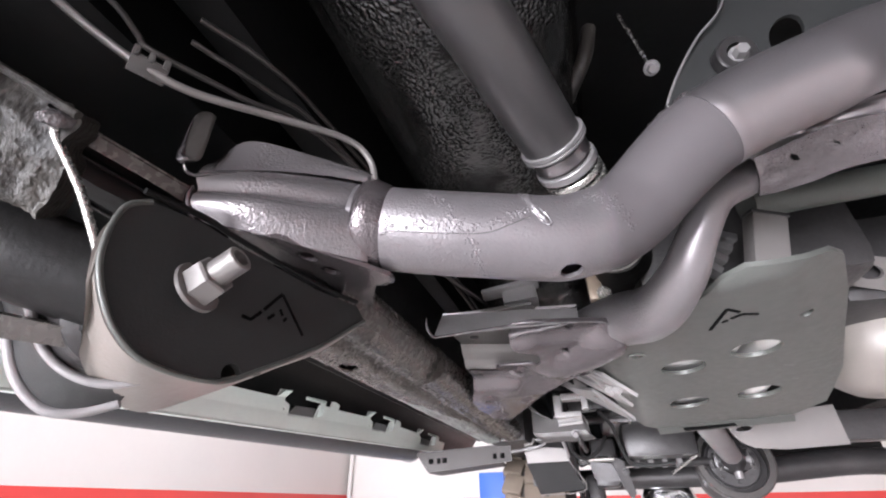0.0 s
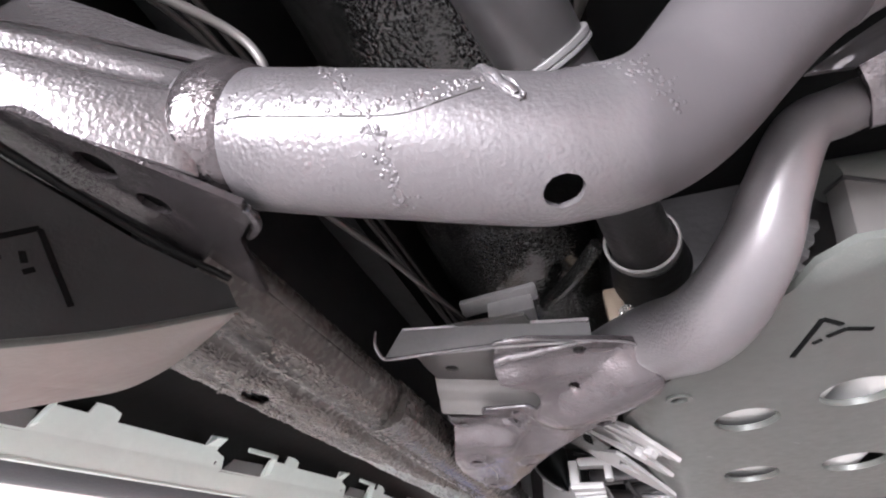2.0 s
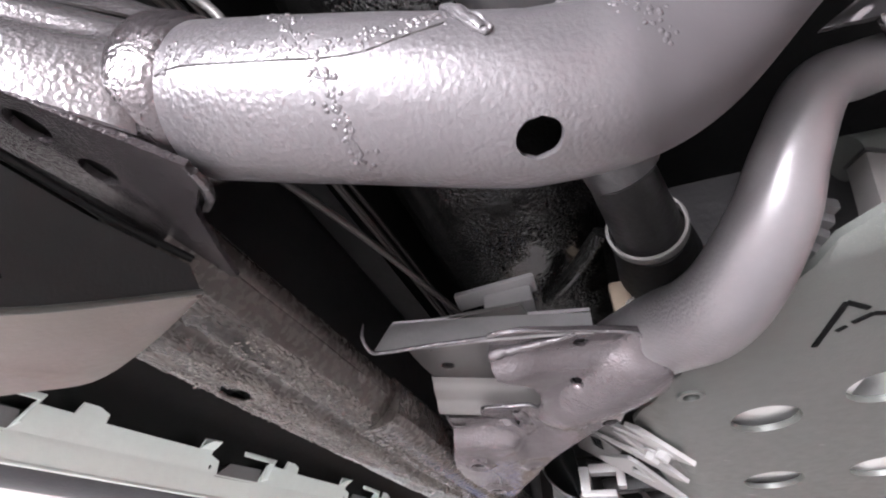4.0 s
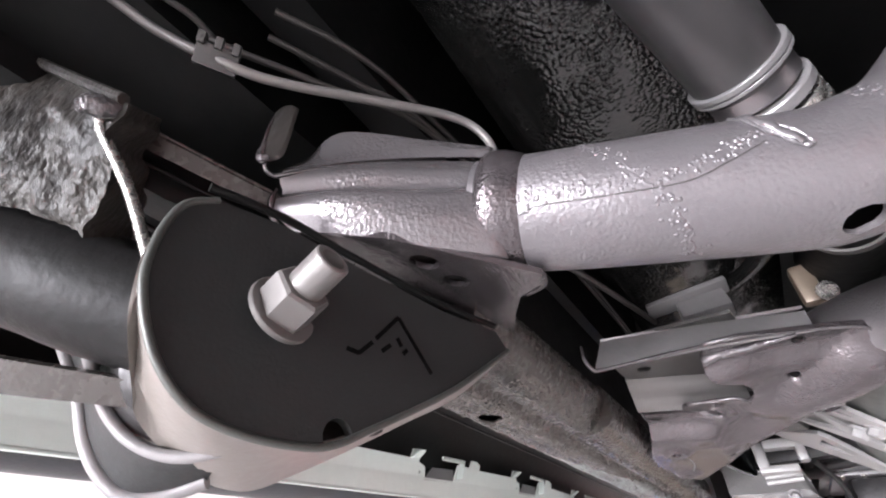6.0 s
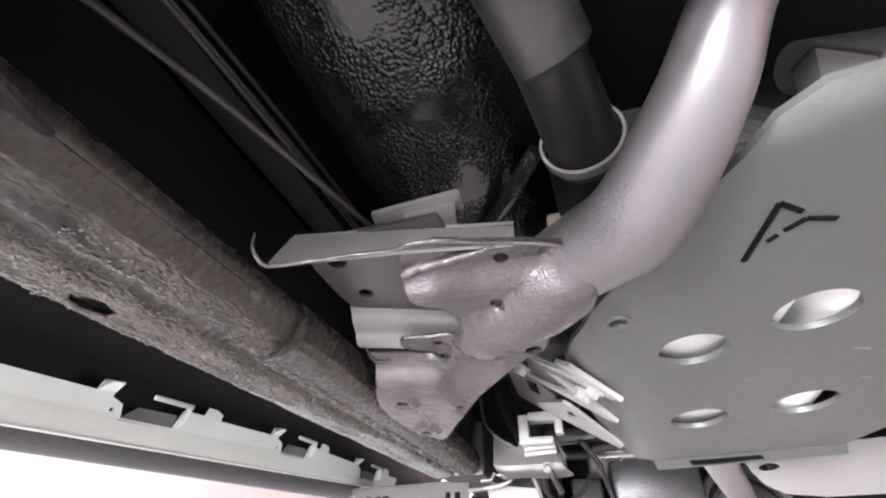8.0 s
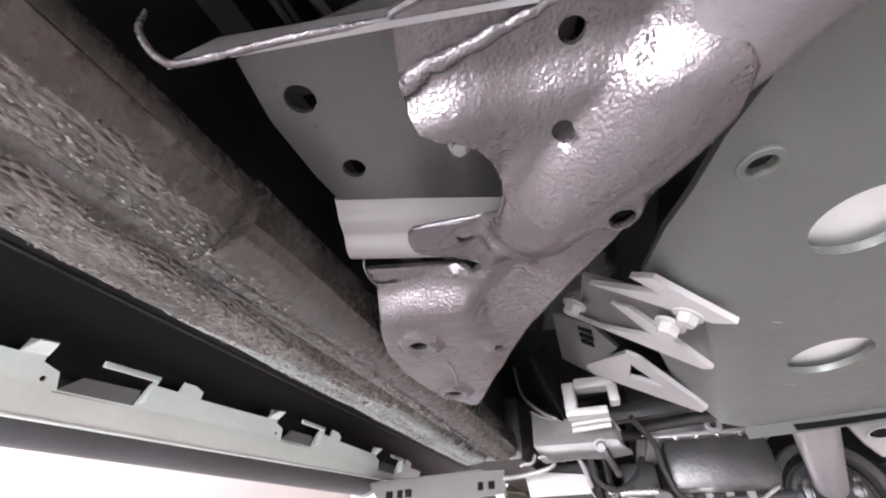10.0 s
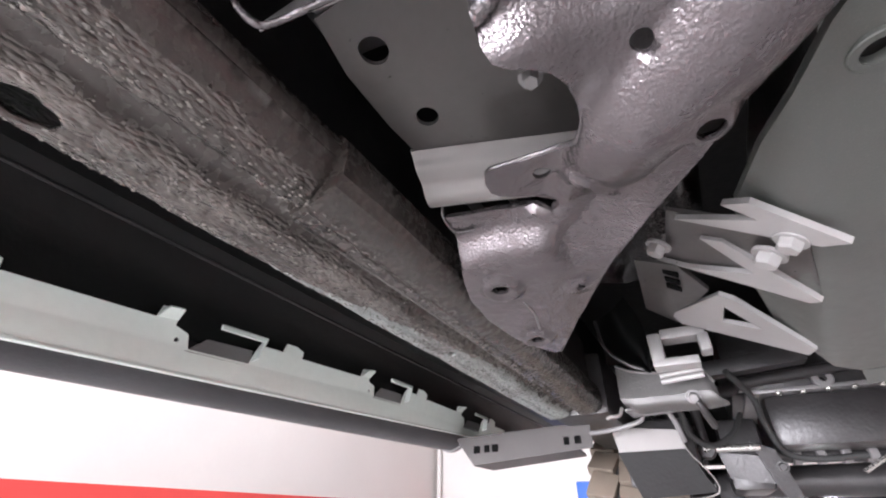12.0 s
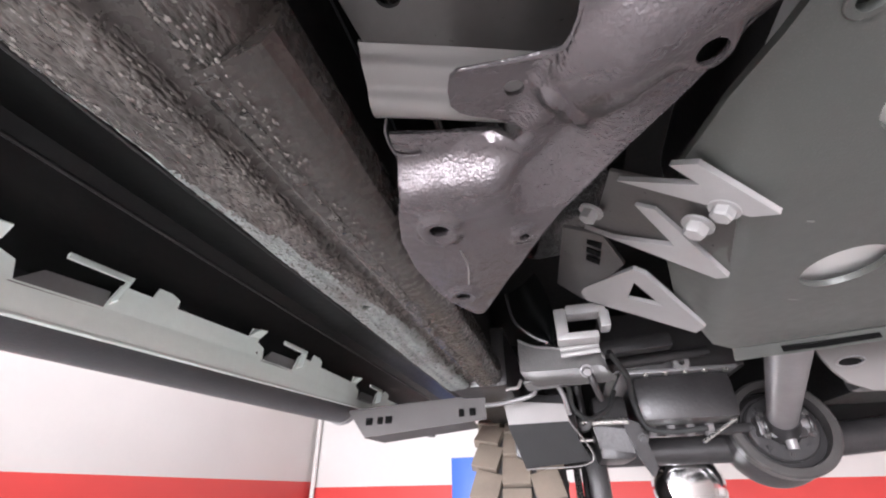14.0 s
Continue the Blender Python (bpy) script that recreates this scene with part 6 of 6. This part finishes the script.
part("disc", ring((-0.105, 2.15, 1.45), (-0.085, 2.15, 1.45), 0.165, 0.06, 40), STEEL, disc)
part("shield", ring((-0.08, 2.15, 1.45), (-0.07, 2.15, 1.45), 0.175, 0.03, 40), DARKM, disc)
part("hub", sweep([(-0.22, 2.15, 1.45), (0.0, 2.15, 1.50)], 0.055, 24), DARKM, disc)
part("knuckle", rbox((-0.07, 2.09, 1.36), (0.0, 2.21, 1.68), 0.02), DARKM, disc)


# ---- tyre ----
def wheel(c, r, w):
    t = tagged(empty("tyre_wheel", c), "off-road wheel with tan dusty blocky tread", "wheel")
    cx, cy, cz = c
    prof = [(-w / 2 + 0.02, r * 0.55), (-w / 2, r * 0.70), (-w / 2 + 0.006, r * 0.9), (-w / 2 + 0.03, r * 0.975), (w / 2 - 0.03, r * 0.975), (w / 2 - 0.006, r * 0.9), (w / 2, r * 0.7), (w / 2 - 0.02, r * 0.55)]
    vs, fs, n, m = [], [], 48, len(prof)
    for k in range(n):
        a = 2 * math.pi * k / n
        for x, q in prof:
            vs.append(Vector((cx + x, cy + q * math.cos(a), cz + q * math.sin(a))))
    for k in range(n):
        for i in range(m):
            j, k2 = (i + 1) % m, (k + 1) % n
            fs.append((k * m + i, k * m + j, k2 * m + j, k2 * m + i))
    tyre = part("tyre", (vs, fs), RUBBERD, t)
    for k in range(30):
        a = 2 * math.pi * k / 30
        for s in (-1, 0, 1):
            b = rbox((-0.037, -0.037, -0.014), (0.037, 0.037, 0.012), 0.003, Matrix.Translation((cx, cy, cz)) @ Matrix.Rotation(a + (0.1 if s else 0), 4, "X") @ Matrix.Translation((s * w * 0.33, 0, r * 0.985)) @ Matrix.Rotation(0.25 * s, 4, "Z"))
            part("tread_block", b, RUBBER, tyre)
    part("rim", ring((cx - w * 0.36, cy, cz), (cx + w * 0.36, cy, cz), r * 0.56, r * 0.45, 40), STEEL, t)
    part("hub", sweep([(cx - w * 0.3, cy, cz), (cx + w * 0.3, cy, cz)], r * 0.46, 32), DARKM, t)
    return t


wheel((-0.25, 2.15, 1.40), 0.40, 0.24)
